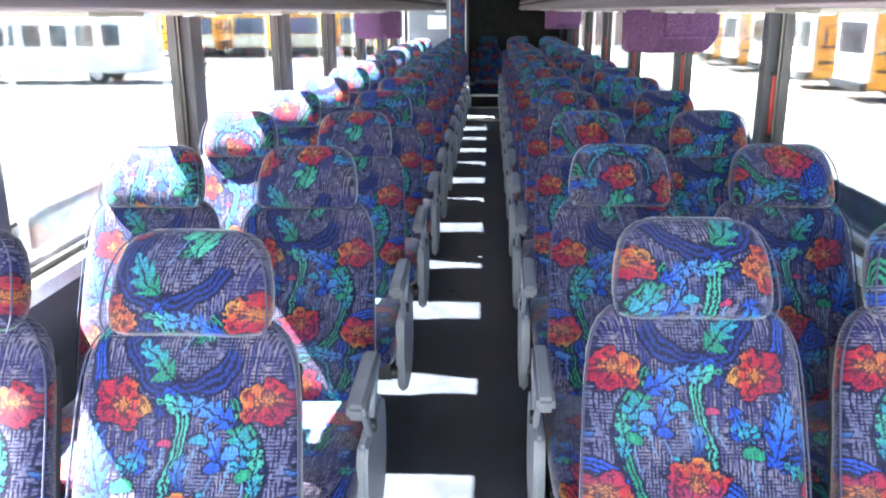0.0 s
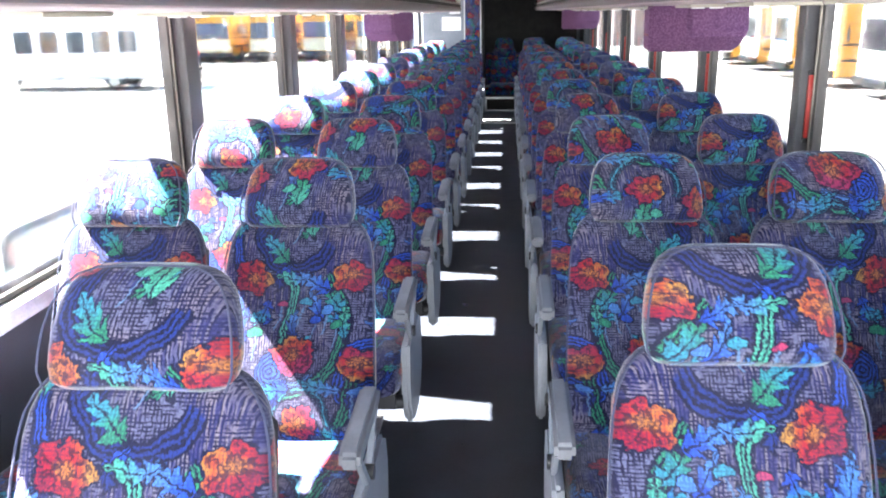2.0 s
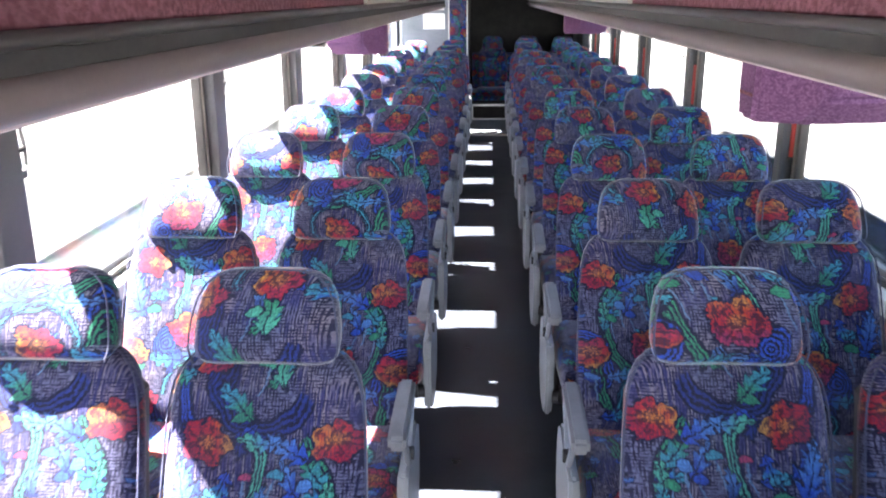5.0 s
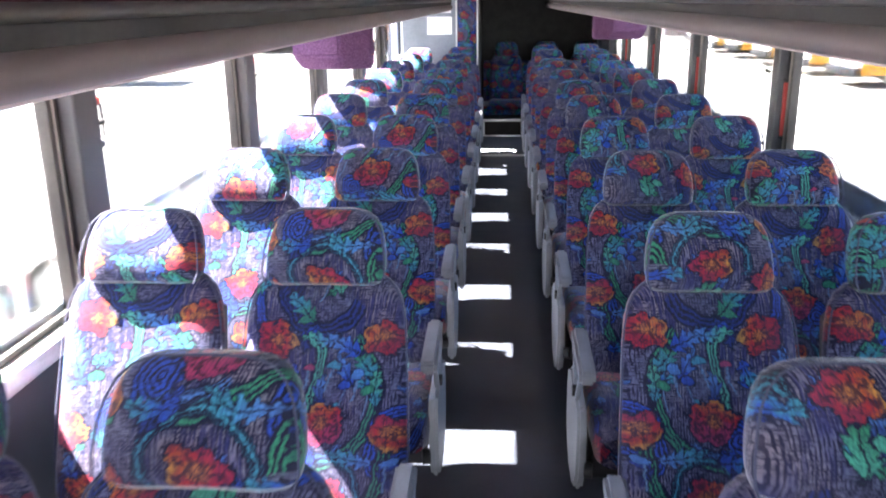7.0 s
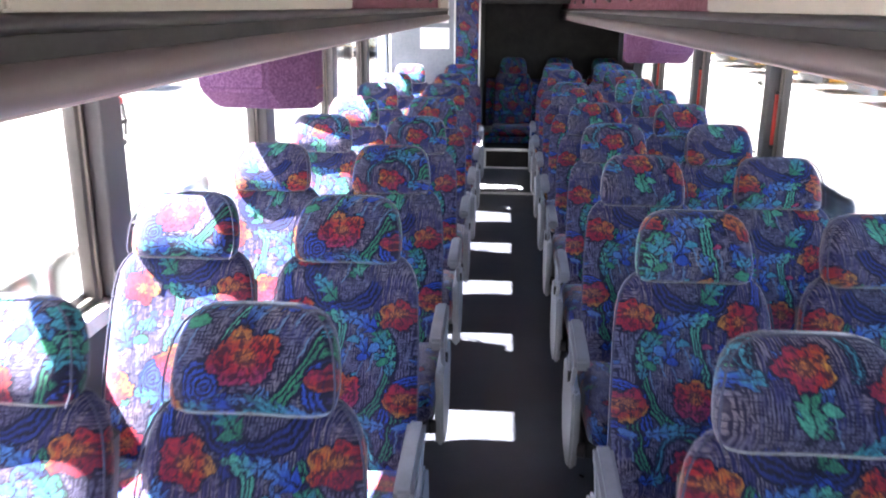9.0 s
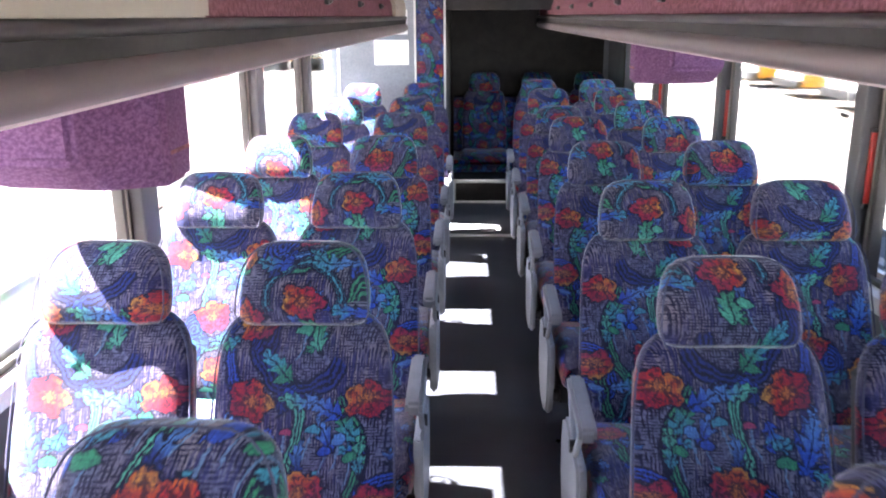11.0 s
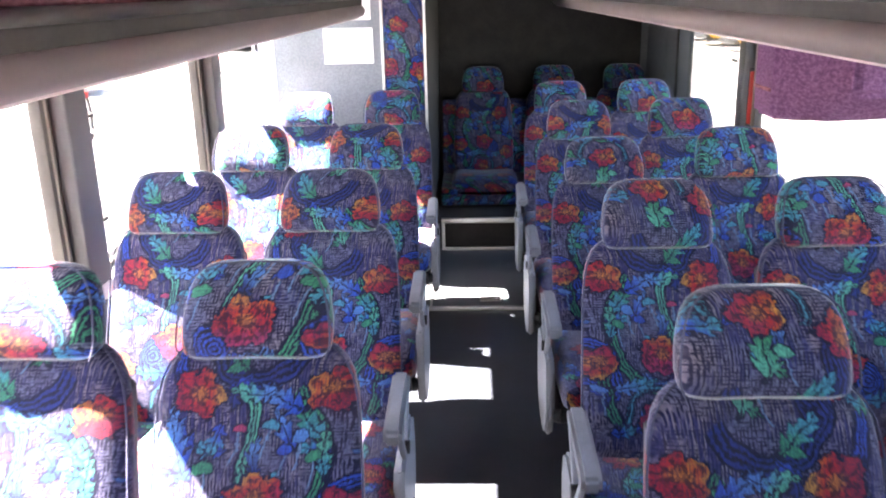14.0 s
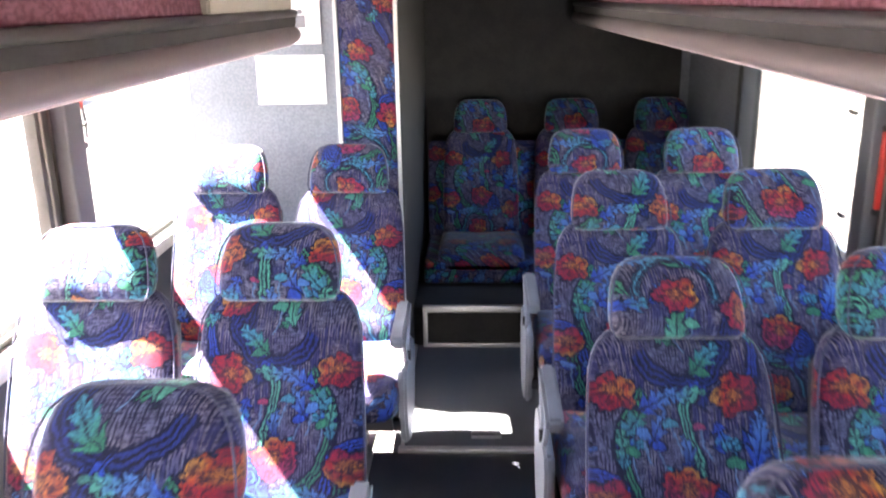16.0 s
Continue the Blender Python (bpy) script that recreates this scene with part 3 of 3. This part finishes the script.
# ---- luggage racks ----
def rack(side, last, housings):
    name = "luggage_rack"
    s = side
    thing = empty(name, pose(0, 0, LIFT))
    tagged(thing, "long overhead luggage rack with mauve carpet front and grey padded edge", "luggage rack", "luggage racks")
    shell = [(s * 1.13, 1.43), (s * 0.56, 1.44), (s * 0.53, 1.52), (s * 0.535, 1.60), (s * 0.58, 1.74), (s * 0.68, 1.86), (s * 0.76, 1.9), (s * 1.15, 1.9)]
    part("shell", prism(shell, "y", FRONT + 0.3, last - 0.02), MAUVE, thing, "mauve carpet rack front", False)
    part("underside", prism([(s * 1.13, 1.426), (s * 1.13, 1.4295), (s * 0.565, 1.4385), (s * 0.565, 1.432)], "y", FRONT + 0.3, last - 0.02), UNDER, thing, "", False)
    nose = [(s * (0.548 + 0.047 * math.cos(k)), 1.464 + 0.031 * math.sin(k)) for k in (2 * math.pi * j / 20 for j in range(20))]
    rings = []
    for y, f in ((FRONT + 0.3, 1.0), (last - 0.05, 1.0), (last - 0.01, 0.9), (last + 0.01, 0.6)):
        rings.append([(s * 0.548 + (x - s * 0.548) * f, y, 1.464 + (z - 1.464) * f) for x, z in nose])
    part("bolster", loft(rings), BOLSTER, thing, "grey vinyl padded edge")
    # dark strip painting the shade between rack front and padded edge
    part("shade_strip", prism([(s * 0.52, 1.486), (s * 0.516, 1.522), (s * 0.56, 1.522), (s * 0.56, 1.486)], "y", FRONT + 0.3, last - 0.02), DARKWALL, thing, "dark strip for the shade above the padded edge", False)
    part("bead", tube([(s * 0.522, FRONT + 0.3, 1.526), (s * 0.522, last - 0.02, 1.526)], 0.012, 10), PILLAR, thing)
    # thin pale tube drawing the lit rim below the padded edge
    part("rim_highlight", tube([(s * 0.536, FRONT + 0.3, 1.4355), (s * 0.536, last - 0.03, 1.4355)], 0.005, 8), UNDER, thing)
    y = FRONT + 0.9
    while y < last - 0.4:
        latch = part("latch", box(*sorted((s * 0.52, s * 0.545)), y, y + 0.05, 1.575, 1.60, 0.004), BLACK, thing)
        part("button", box(*sorted((s * 0.512, s * 0.53)), y + 0.015, y + 0.035, 1.58, 1.594, 0.003), PILLAR, latch)
        y += 0.81
    for y0, y1 in housings:
        face = [(0.515, 1.535), (0.513, 1.60), (0.556, 1.74), (0.655, 1.86), (0.70, 1.86), (0.60, 1.72), (0.56, 1.60), (0.56, 1.535)]
        unit = part("service_panel", prism([(s * a, z) for a, z in face], "y", y0, y1, 0.006), BEIGE, thing, "beige plastic service panel")
        for k in (0.55,):
            a0, a1 = y0 + (y1 - y0) * k, y0 + (y1 - y0) * (k + 0.33)
            part("slot", prism([(s * 0.54, 1.70), (s * 0.546, 1.73), (s * 0.552, 1.73), (s * 0.546, 1.70)], "y", a0, a1), BLACK, unit, "", False)
        for z in (1.60, 1.628, 1.655, 1.77):
            x = 0.513 + 0.043 * (z - 1.6) / 0.14 if z < 1.74 else 0.58
            part("lip", prism([(s * (x - 0.004), z), (s * (x - 0.001), z + 0.005), (s * (x + 0.005), z + 0.003), (s * (x + 0.002), z - 0.002)], "y", y0 + 0.02, y1 - 0.02), BEIGE, unit, "", False)
    # reading lamp strips under the rack
    for row in (LEFT_ROWS if s < 0 else RIGHT_ROWS):
        if row < last - 0.6:
            unit = part("reading_lamp_unit", box(*sorted((s * 0.78, s * 0.98)), row - 0.45, row - 0.15, 1.418, 1.43, 0.005), BEIGE, thing)
            for k in (0, 1):
                part("lamp_lens", box(*sorted((s * (0.82 + 0.07 * k), s * (0.86 + 0.07 * k))), row - 0.33, row - 0.27, 1.414, 1.42, 0.004), WHITE, unit)
    return thing


rack(-1, 10.22, ((3.85, 5.75), (9.35, 10.14)))
rack(1, 11.96, ((3.55, 5.45),))

# ---- seats ----
LEAN = math.tan(radians(21))


def superring(z, half, depth, front, power=3.6, dish=0.0, count=40):
    """A rounded cross-section whose front lies at y = front; dish hollows its middle."""
    ring = []
    for j in range(count):
        k = 2 * math.pi * j / count
        c, s = math.cos(k), math.sin(k)
        x = half * math.copysign(abs(c) ** (2 / power), c)
        y = math.copysign(abs(s) ** (2 / power), s) * depth / 2 + depth / 2
        if s < 0:
            y += dish * max(0.0, 1 - (x / (half * 0.7)) ** 2) * (1 - y / depth)
        ring.append((x, front + y, z))
    return ring


def back_bmesh():
    rows = []
    for z, half, depth, front in ((0.40, 0.165, 0.05, -0.172), (0.415, 0.193, 0.10, -0.192), (0.46, 0.200, 0.13, -0.194), (0.50, 0.202, 0.13, -0.180), (0.60, 0.201, 0.11, -0.136), (0.70, 0.198, 0.095, -0.091), (0.79, 0.194, 0.09, -0.050), (0.84, 0.189, 0.085, -0.028), (0.875, 0.181, 0.08, -0.010), (0.90, 0.168, 0.07, 0.004), (0.918, 0.149, 0.055, 0.018), (0.93, 0.124, 0.035, 0.034), (0.934, 0.095, 0.02, 0.044)):
        rows.append(superring(z, half, depth, front, 4.0, 0.006))
    return loft(rows)


def head_bmesh():
    rows = []
    for z, half, depth, bulge in ((0.912, 0.108, 0.03, 0.018), (0.916, 0.130, 0.07, -0.004), (0.926, 0.1395, 0.095, -0.018), (0.945, 0.1430, 0.11, -0.024), (0.97, 0.1425, 0.115, -0.024), (1.0, 0.139, 0.11, -0.019), (1.03, 0.1315, 0.095, -0.008), (1.052, 0.119, 0.075, 0.002), (1.066, 0.101, 0.05, 0.013), (1.073, 0.076, 0.03, 0.024)):
        rows.append(superring(z, half, depth, (z - 0.925) * 0.34 + bulge, 3.4, 0.008))
    return loft(rows)


def outline_path(rows):
    left = [(-h, y, z) for z, h, y in rows]
    return left + [(h, y, z) for z, h, y in rows[::-1]]


HEAD_CORD = [(z, h, (z - 0.925) * 0.34 + b) for z, h, b in ((0.920, 0.135, -0.012), (0.945, 0.1445, -0.016), (0.97, 0.144, -0.014), (1.0, 0.1405, -0.010), (1.03, 0.133, -0.002), (1.053, 0.120, 0.006), (1.0675, 0.101, 0.014), (1.075, 0.074, 0.022), (1.0762, 0.02, 0.026))]
BACK_CORD = [(z, h, (z - 0.925) * LEAN + b) for z, h, b in ((0.42, 0.196, 0.03), (0.52, 0.204, 0.02), (0.65, 0.2015, 0.012), (0.79, 0.196, 0.020), (0.84, 0.191, 0.022), (0.875, 0.183, 0.024), (0.901, 0.169, 0.028), (0.92, 0.150, 0.034), (0.932, 0.125, 0.040))]


def cushion_bmesh():
    rows = []
    for y, half, low, high in ((-0.60, 0.17, 0.36, 0.40), (-0.59, 0.20, 0.33, 0.43), (-0.55, 0.212, 0.315, 0.455), (-0.40, 0.215, 0.31, 0.462), (-0.25, 0.213, 0.31, 0.448), (-0.12, 0.21, 0.315, 0.44), (-0.09, 0.19, 0.33, 0.43)):
        ring = []
        for j in range(32):
            k = 2 * math.pi * j / 32
            c, s = math.cos(k), math.sin(k)
            x = half * math.copysign(abs(c) ** 0.5, c)
            z = (low + high) / 2 + (high - low) / 2 * math.copysign(abs(s) ** 0.5, s)
            if s > 0:
                z -= 0.012 * max(0.0, 1 - (x / (half * 0.75)) ** 2)
            ring.append((x, y, z))
        rows.append(ring)
    return loft(rows)


def taller(thing):
    """The seat's height over the floor, 4 per cent more than drawn."""
    for ob in thing.children_recursive:
        ob.data.transform(Matrix.Scale(1.04, 4, (0, 0, 1)))
    return thing


def recline(thing, x, degrees):
    """Tip the back and headrest of one of the two seats about their hinge."""
    tip = Matrix.Translation((0, -0.17, 0.44)) @ Matrix.Rotation(radians(-degrees), 4, "X") @ Matrix.Translation((0, 0.17, -0.44))
    for ob in thing.children:
        if ob.name.split(".")[0] in ("backrest", "headrest", "back_shell") and abs(ob.location.x - x) < 0.01:
            ob.matrix_basis = Matrix.Translation((x, 0, 0)) @ tip


def double_seat(side):
    """Two joined seats facing the front; side: which wall they stand at. Origin on the floor below the neck line of the backs."""
    thing = empty("double_seat")
    for x in ((0.455, 0.91) if side > 0 else (-0.435, -0.88)):
        back = part("backrest", back_bmesh(), FABRIC, thing)
        head = part("headrest", head_bmesh(), HEAD_FABRIC, thing)
        seat = part("cushion", cushion_bmesh(), CUSHION_FABRIC, thing)
        for ob in (back, head, seat):
            ob.location.x = x
        part("back_piping", tube(outline_path(BACK_CORD), 0.0022, 6), PIPING, back)
        part("head_piping", tube(outline_path(HEAD_CORD), 0.002, 6), PIPING, head)
    part("seat_frame", box(*sorted((side * 0.24, side * 1.10)), -0.48, -0.06, 0.24, 0.318, 0.015), BLACK, thing)
    for x in ((0.455, 0.91) if side > 0 else (-0.435, -0.88)):
        shell = part("back_shell", loft([[(a, y - 0.925 * LEAN + z * LEAN + 0.07, z) for a, z in ((-0.20, 0.42), (0.20, 0.42), (0.185, 0.84), (0.15, 0.87), (-0.15, 0.87), (-0.185, 0.84))] for y in (0.0, 0.025)]), BLACK, thing)
        shell.location.x = x
    for y in (-0.42, -0.14):
        part("leg", tube([(side * 0.40, y, 0.0), (side * 0.40, y, 0.26)], 0.02, 8), STEEL, thing)
    part("floor_rail", box(*sorted((side * 0.36, side * 0.44)), -0.50, -0.06, 0.0, 0.02, 0.004), STEEL, thing)
    # aisle side: a flat arm pad over an open bracket, on a narrow upright panel with a dark recline knob
    lo, hi = sorted((side * 0.200, side * 0.246))
    pad = prism([(-0.525, 0.545), (-0.52, 0.578), (-0.49, 0.588), (-0.24, 0.604), (-0.22, 0.588), (-0.24, 0.562), (-0.49, 0.542)], "x", lo, hi, 0.009)
    part("arm_pad", pad, PAD, thing, "grey moulded arm pad")
    lo, hi = sorted((side * 0.199, side * 0.212))
    bracket = part("bracket", join(prism([(-0.515, 0.552), (-0.485, 0.552), (-0.40, 0.455), (-0.42, 0.44)], "x", lo, hi, 0.003), prism([(-0.42, 0.46), (-0.38, 0.46), (-0.27, 0.575), (-0.31, 0.575)], "x", lo, hi, 0.003)), GREY, thing, "pale open bracket under the arm pad")
    part("pivot", tube([(side * 0.192, -0.40, 0.475), (side * 0.216, -0.40, 0.475)], 0.017, 12), BLACK, bracket)
    outline = [(-0.50, 0.47), (-0.525, 0.44), (-0.53, 0.34), (-0.515, 0.265), (-0.47, 0.20), (-0.40, 0.175), (-0.29, 0.175), (-0.21, 0.215), (-0.17, 0.28), (-0.16, 0.38), (-0.18, 0.45), (-0.24, 0.48)]
    panel = part("side_panel", prism(outline, "x", *sorted((side * 0.198, side * 0.226)), 0.009), GREY, thing, "narrow grey plastic aisle panel")
    part("recline_knob", tube([(side * 0.224, -0.515, 0.29), (side * 0.246, -0.52, 0.29)], 0.022, 12), BLACK, panel)
    return taller(thing)


for side, rows, word in ((-1, LEFT_ROWS, "seats on the sunny side"), (1, RIGHT_ROWS, "seats on the shaded side")):
    master = double_seat(side)
    tagged(master, "pair of high-backed coach seats in bright floral fabric with headrests", "coach seat", word)
    master.matrix_basis = pose(0, rows[0], 0)
    for y in rows[1:]:
        other = copy_thing(master, pose(0, y, 0))
        if side > 0 and y == RIGHT_ROWS[11]:
            recline(other, 0.455, 8)

# rear bench of three joined seats on the platform
bench = tagged(empty("rear_bench", pose(0, 12.05, -0.02)), "three-seat rear bench in floral fabric against the dark wall", "bench")
for x in (0.05, 0.535, 1.015):
    for name, bm, cloth in (("backrest", back_bmesh(), FABRIC), ("headrest", head_bmesh(), HEAD_FABRIC), ("cushion", cushion_bmesh(), CUSHION_FABRIC)):
        part(name, bm, cloth, bench).location.x = x
part("bench_front", box(-0.23, 1.22, -0.60, 0.0, 0.292, 0.40, 0.02, 3), FABRIC, bench)
infill = [(-0.14, 0.40), (0.03, 0.84), (0.075, 0.865), (0.12, 0.84), (-0.02, 0.40)]
part("back_infill", prism(infill, "x", -0.23, 1.22, 0.01), FABRIC, bench)
taller(bench)

# ---- restroom and rear ----
setting("restroom_wall_front", box(-1.08, -0.29, 10.825, 10.875, 0.03, 1.985), PANEL, "grey blue carpeted restroom wall", "wall", False)
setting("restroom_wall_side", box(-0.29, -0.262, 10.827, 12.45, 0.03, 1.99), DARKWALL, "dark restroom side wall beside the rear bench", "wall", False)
setting("window_reveal", join(box(-1.2, -1.188, 10.82, 10.831, SILL, 1.48, 0.003), box(-1.165, -1.15, 10.82, 10.831, SILL - 0.05, 1.48, 0.003), box(-1.10, -1.082, 10.82, 10.831, 0.05, 1.48, 0.003)), WHITE, "white window reveal strips beside the restroom wall", "trim")
strip = tagged(empty("floral_panel", pose(-0.385, 10.823, 0)), "tall narrow panel of floral fabric edged with bright metal trim", "panel")
part("cloth", box(-0.105, 0.105, -0.012, 0.0, 0.05, 1.93, 0.004), FABRIC, strip)
for x in (-0.113, 0.113):
    part("trim", box(x - 0.007, x + 0.007, -0.018, 0.0, 0.05, 1.93, 0.003), ALU, strip)
notice = tagged(empty("notice_sheet", pose(-0.68, 10.823, 1.332)), "blank white notice sheet on the restroom wall", "notice")
part("sheet", box(-0.132, 0.132, -0.004, 0.0, -0.092, 0.092), PAPER, notice, "", False)
sign = tagged(empty("restroom_sign", pose(-0.63, 10.823, 1.555)), "white framed sign with a small dark emblem on the wall", "sign")
part("plate", box(-0.075, 0.075, -0.006, 0.0, -0.09, 0.09, 0.002), WHITE, sign)
part("emblem", join(box(-0.018, 0.018, -0.009, -0.0055, -0.03, 0.015), box(-0.008, 0.008, -0.009, -0.0055, 0.02, 0.036)), INK, sign)
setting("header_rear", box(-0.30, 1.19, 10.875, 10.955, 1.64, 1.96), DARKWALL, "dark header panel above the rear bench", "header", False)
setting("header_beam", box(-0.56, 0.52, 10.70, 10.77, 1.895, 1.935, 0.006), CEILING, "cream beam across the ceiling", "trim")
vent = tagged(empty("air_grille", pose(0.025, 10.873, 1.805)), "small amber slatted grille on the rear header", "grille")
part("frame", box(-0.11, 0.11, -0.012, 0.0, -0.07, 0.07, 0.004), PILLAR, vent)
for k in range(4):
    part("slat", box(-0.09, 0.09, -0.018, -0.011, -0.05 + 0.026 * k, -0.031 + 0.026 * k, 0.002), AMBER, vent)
# out of view behind the header; added dark to cut light on the bench
setting("bench_dimming_ceiling", box(-0.262, 1.19, 10.96, 12.448, 1.905, 1.93), DARKWALL, "unseen dark ceiling added to dim the rear bench", "ceiling", False)
# metal nosings of the steps
step = setting("step_nosing", box(-0.22, 0.29, 11.135, 11.16, 0.255, 0.285, 0.004), ALU, "bright metal nosing on the rear step", "trim")
part("side_edge", box(-0.22, -0.20, 11.14, 11.16, 0.085, 0.255, 0.003), ALU, step)
setting("step_base_strip", box(-0.20, 0.29, 11.14, 11.158, 0.083, 0.10, 0.003), ALU, "thin metal strip at the foot of the step", "trim")
setting("floor_strip", box(-0.27, 0.29, 10.345, 10.372, 0.0, 0.018, 0.004), ALU, "thin metal joint strip across the floor", "trim")
edge = loft([[(x, 10.36, z + 0.008), (x, 11.15, z + 0.083), (x, 11.15, z + 0.092), (x, 10.36, z + 0.018)] for x, z in ((-0.262, 0.0), (-0.248, 0.0))])
setting("ramp_edge", edge, ALU, "bright metal edge along the side of the ramp", "trim", False)
hatch = tagged(empty("hatch_handle", pose(0.06, 10.44, 0.024)), "flush metal pull ring in the rear floor", "handle")
part("ring", tube([(-0.055, -0.018, 0.003), (0.055, -0.018, 0.003), (0.055, 0.018, 0.006), (-0.055, 0.018, 0.006)], 0.006, 8, True), STEEL, hatch)

# ---- pods under the racks ----
def pod(side, y, low):
    thing = empty("carpeted_pod", pose(side * 0.0, y, 0))
    tagged(thing, "purple carpeted box pod hanging below the luggage rack", "pod", "carpeted pods")
    s = side
    top = [(0.70, 0.0), (0.84, -0.13), (1.09, -0.09), (1.09, 0.15), (0.70, 0.15)]
    foot = [(0.70, 0.01), (0.82, -0.05), (1.06, -0.01), (1.06, 0.14), (0.70, 0.14)]
    rings = [[(s * a, b, z) for a, b in plan] for plan, z in ((foot, low), (top, low + 0.07), (top, 1.428 + LIFT))]
    bm = loft(rings)
    bmesh.ops.bevel(bm, geom=bm.edges[:], offset=0.012, segments=2, affect="EDGES")
    part("housing", bm, PURPLE, thing)
    part("seam", box(*sorted((s * 0.695, s * 0.71)), 0.02, 0.13, low + 0.066, low + 0.074, 0.002), MAUVE, thing)
pod(1, 2.52, 1.30)
pod(1, 8.32, 1.285)
pod(-1, 5.99, 1.255)

# ---- ceiling light strip ----
strip_light = tagged(empty("ceiling_light_strip", pose(0, 0, 1.93 + LIFT)), "grey ribbed light strip along the middle of the ceiling", "ceiling light")
part("channel", box(-0.07, 0.07, FRONT + 0.4, 10.3, -0.02, 0.0, 0.005), GREY, strip_light)
y = FRONT + 0.6
while y < 10.2:
    part("rib", box(-0.085, 0.085, y, y + 0.03, -0.028, -0.002, 0.004), WHITE, strip_light)
    y += 0.8

# ---- outside ----
GROUND = -1.40
bpy_plane = bmesh.new()
bmesh.ops.create_grid(bpy_plane, x_segments=4, y_segments=4, size=900, matrix=Matrix.Translation((0, 0, GROUND)))
setting("ground", bpy_plane, ASPHALT, "pale sunlit asphalt yard", "ground", False)
setting("far_wall", box(3, 60, 72, 72.4, GROUND, GROUND + 3.4), BRICKPINK, "long low distant wall behind the yard", "wall", False)


def school_bus(m, tone, nose=False, label="parked flat-fronted yellow school bus with a black bumper", group="school buses"):
    """A flat-fronted bus that looks along -y; origin on the ground at the middle of the front."""
    thing = tagged(empty("bus", m), label, "bus", group)
    part("body", box(-1.22, 1.22, 0.0, 10.8, 0.42, 3.05, 0.16, 4), tone, thing)
    part("bumper", box(-1.23, 1.23, -0.14, 0.1, 0.38, 0.66, 0.04), BLACK, thing)
    part("windscreen", box(-1.05, 1.05, -0.03, 0.03, 1.5, 2.5, 0.012), DIMGLASS if nose else SKYGLASS, thing)
    part("centre_bar", box(-0.03, 0.03, -0.045, 0.0, 1.5, 2.5, 0.005), BLACK, thing)
    # sun glare on yellow put in as white, on front and nose panel
    if nose:
        part("glare_front", box(-1.235, 1.235, -0.012, 0.14, 0.67, 3.062, 0.012), WHITE, thing, "yellow front coloured white for sun glare")
    part("nose_panel", box(-1.12, 1.12, -0.022, 0.02, 0.7, 1.45, 0.01), WHITE if nose else CREAM, thing, "pale front panel")
    for x in (-0.85, 0.85):
        lamp = part("headlight", tube([(x, -0.03, 0.95), (x, 0.05, 0.95)], 0.11, 12), STEEL, thing)
        part("lens", tube([(x, -0.04, 0.95), (x, -0.03, 0.95)], 0.09, 12), WHITE, lamp)
        part("roof_lamp", box(x - 0.16, x + 0.16, -0.03, 0.1, 2.78, 2.95, 0.02), BLACK, thing)
        mirror = part("mirror_arm", tube([(x * 1.4, 0.02, 2.4), (x * 1.75, -0.3, 2.3), (x * 1.75, -0.3, 1.9)], 0.02, 6), BLACK, thing)
        part("mirror", box(x * 1.75 - 0.1, x * 1.75 + 0.1, -0.33, -0.27, 1.75, 2.15, 0.02), BLACK, mirror)
    for s in (-1, 1):
        for k in range(10):
            part("side_window", box(*sorted((s * 1.212, s * 1.232)), 1.1 + k * 0.95, 1.85 + k * 0.95, 1.75, 2.45, 0.03), DARKGLASS, thing)
        for z in (0.95, 1.5):
            part("rub_rail", box(*sorted((s * 1.21, s * 1.24)), 0.3, 10.7, z, z + 0.1, 0.01), BLACK, thing)
        for yy in (2.0, 8.2):
            wheel = part("tyre", tube([(s * 0.95, yy, 0.48), (s * 1.235, yy, 0.48)], 0.48, 20), TYRE, thing)
            part("rim", tube([(s * 1.22, yy, 0.48), (s * 1.245, yy, 0.48)], 0.27, 14), STEEL, wheel)
    return thing


left_bus = school_bus(pose(-22.4, 53, GROUND), YELLOW)
for k in range(1, 6):
    copy_thing(left_bus, pose(-22.4 + 3.45 * k, 53 + 0.3 * k, GROUND))
right_bus = school_bus(pose(11.7, 26.8 - 4.75 * 3, GROUND, 0, 0, -90), YELLOW, True, "parked yellow school bus, its front coloured white for sun glare", "white-nosed school buses")
for k in range(-2, 7):
    copy_thing(right_bus, pose(11.7, 26.8 + 4.75 * k, GROUND, 0, 0, -90))


def shuttle(m):
    thing = tagged(empty("shuttle_bus", m), "white shuttle bus with dark side windows parked in the yard", "bus")
    part("body", box(-1.15, 1.15, 1.6, 8.2, 0.45, 3.05, 0.18, 4), WHITE, thing)
    part("cab", prism([(0.0, 0.5), (0.0, 1.2), (0.5, 1.4), (1.3, 2.3), (1.7, 2.4), (1.7, 0.5)], "x", -1.0, 1.0, 0.08), WHITE, thing)
    for s in (-1, 1):
        for k in range(5):
            part("side_window", box(*sorted((s * 1.14, s * 1.165)), 2.3 + k * 1.1, 3.0 + k * 1.1, 1.55, 2.4, 0.04), DARKGLASS, thing)
        part("cab_window", box(*sorted((s * 0.99, s * 1.012)), 0.75, 1.5, 1.45, 2.1, 0.04), DARKGLASS, thing)
        for yy in (0.8, 6.3):
            wheel = part("tyre", tube([(s * 0.8, yy, 0.4), (s * 1.1, yy, 0.4)], 0.4, 18), TYRE, thing)
            part("rim", tube([(s * 1.09, yy, 0.4), (s * 1.115, yy, 0.4)], 0.22, 12), STEEL, wheel)
    part("windscreen", box(-0.85, 0.85, 0.72, 0.78, 1.5, 2.1, 0.02), DARKGLASS, thing)
    return thing


shuttle(pose(-22.6, 34.0, GROUND, 0, 0, -88))
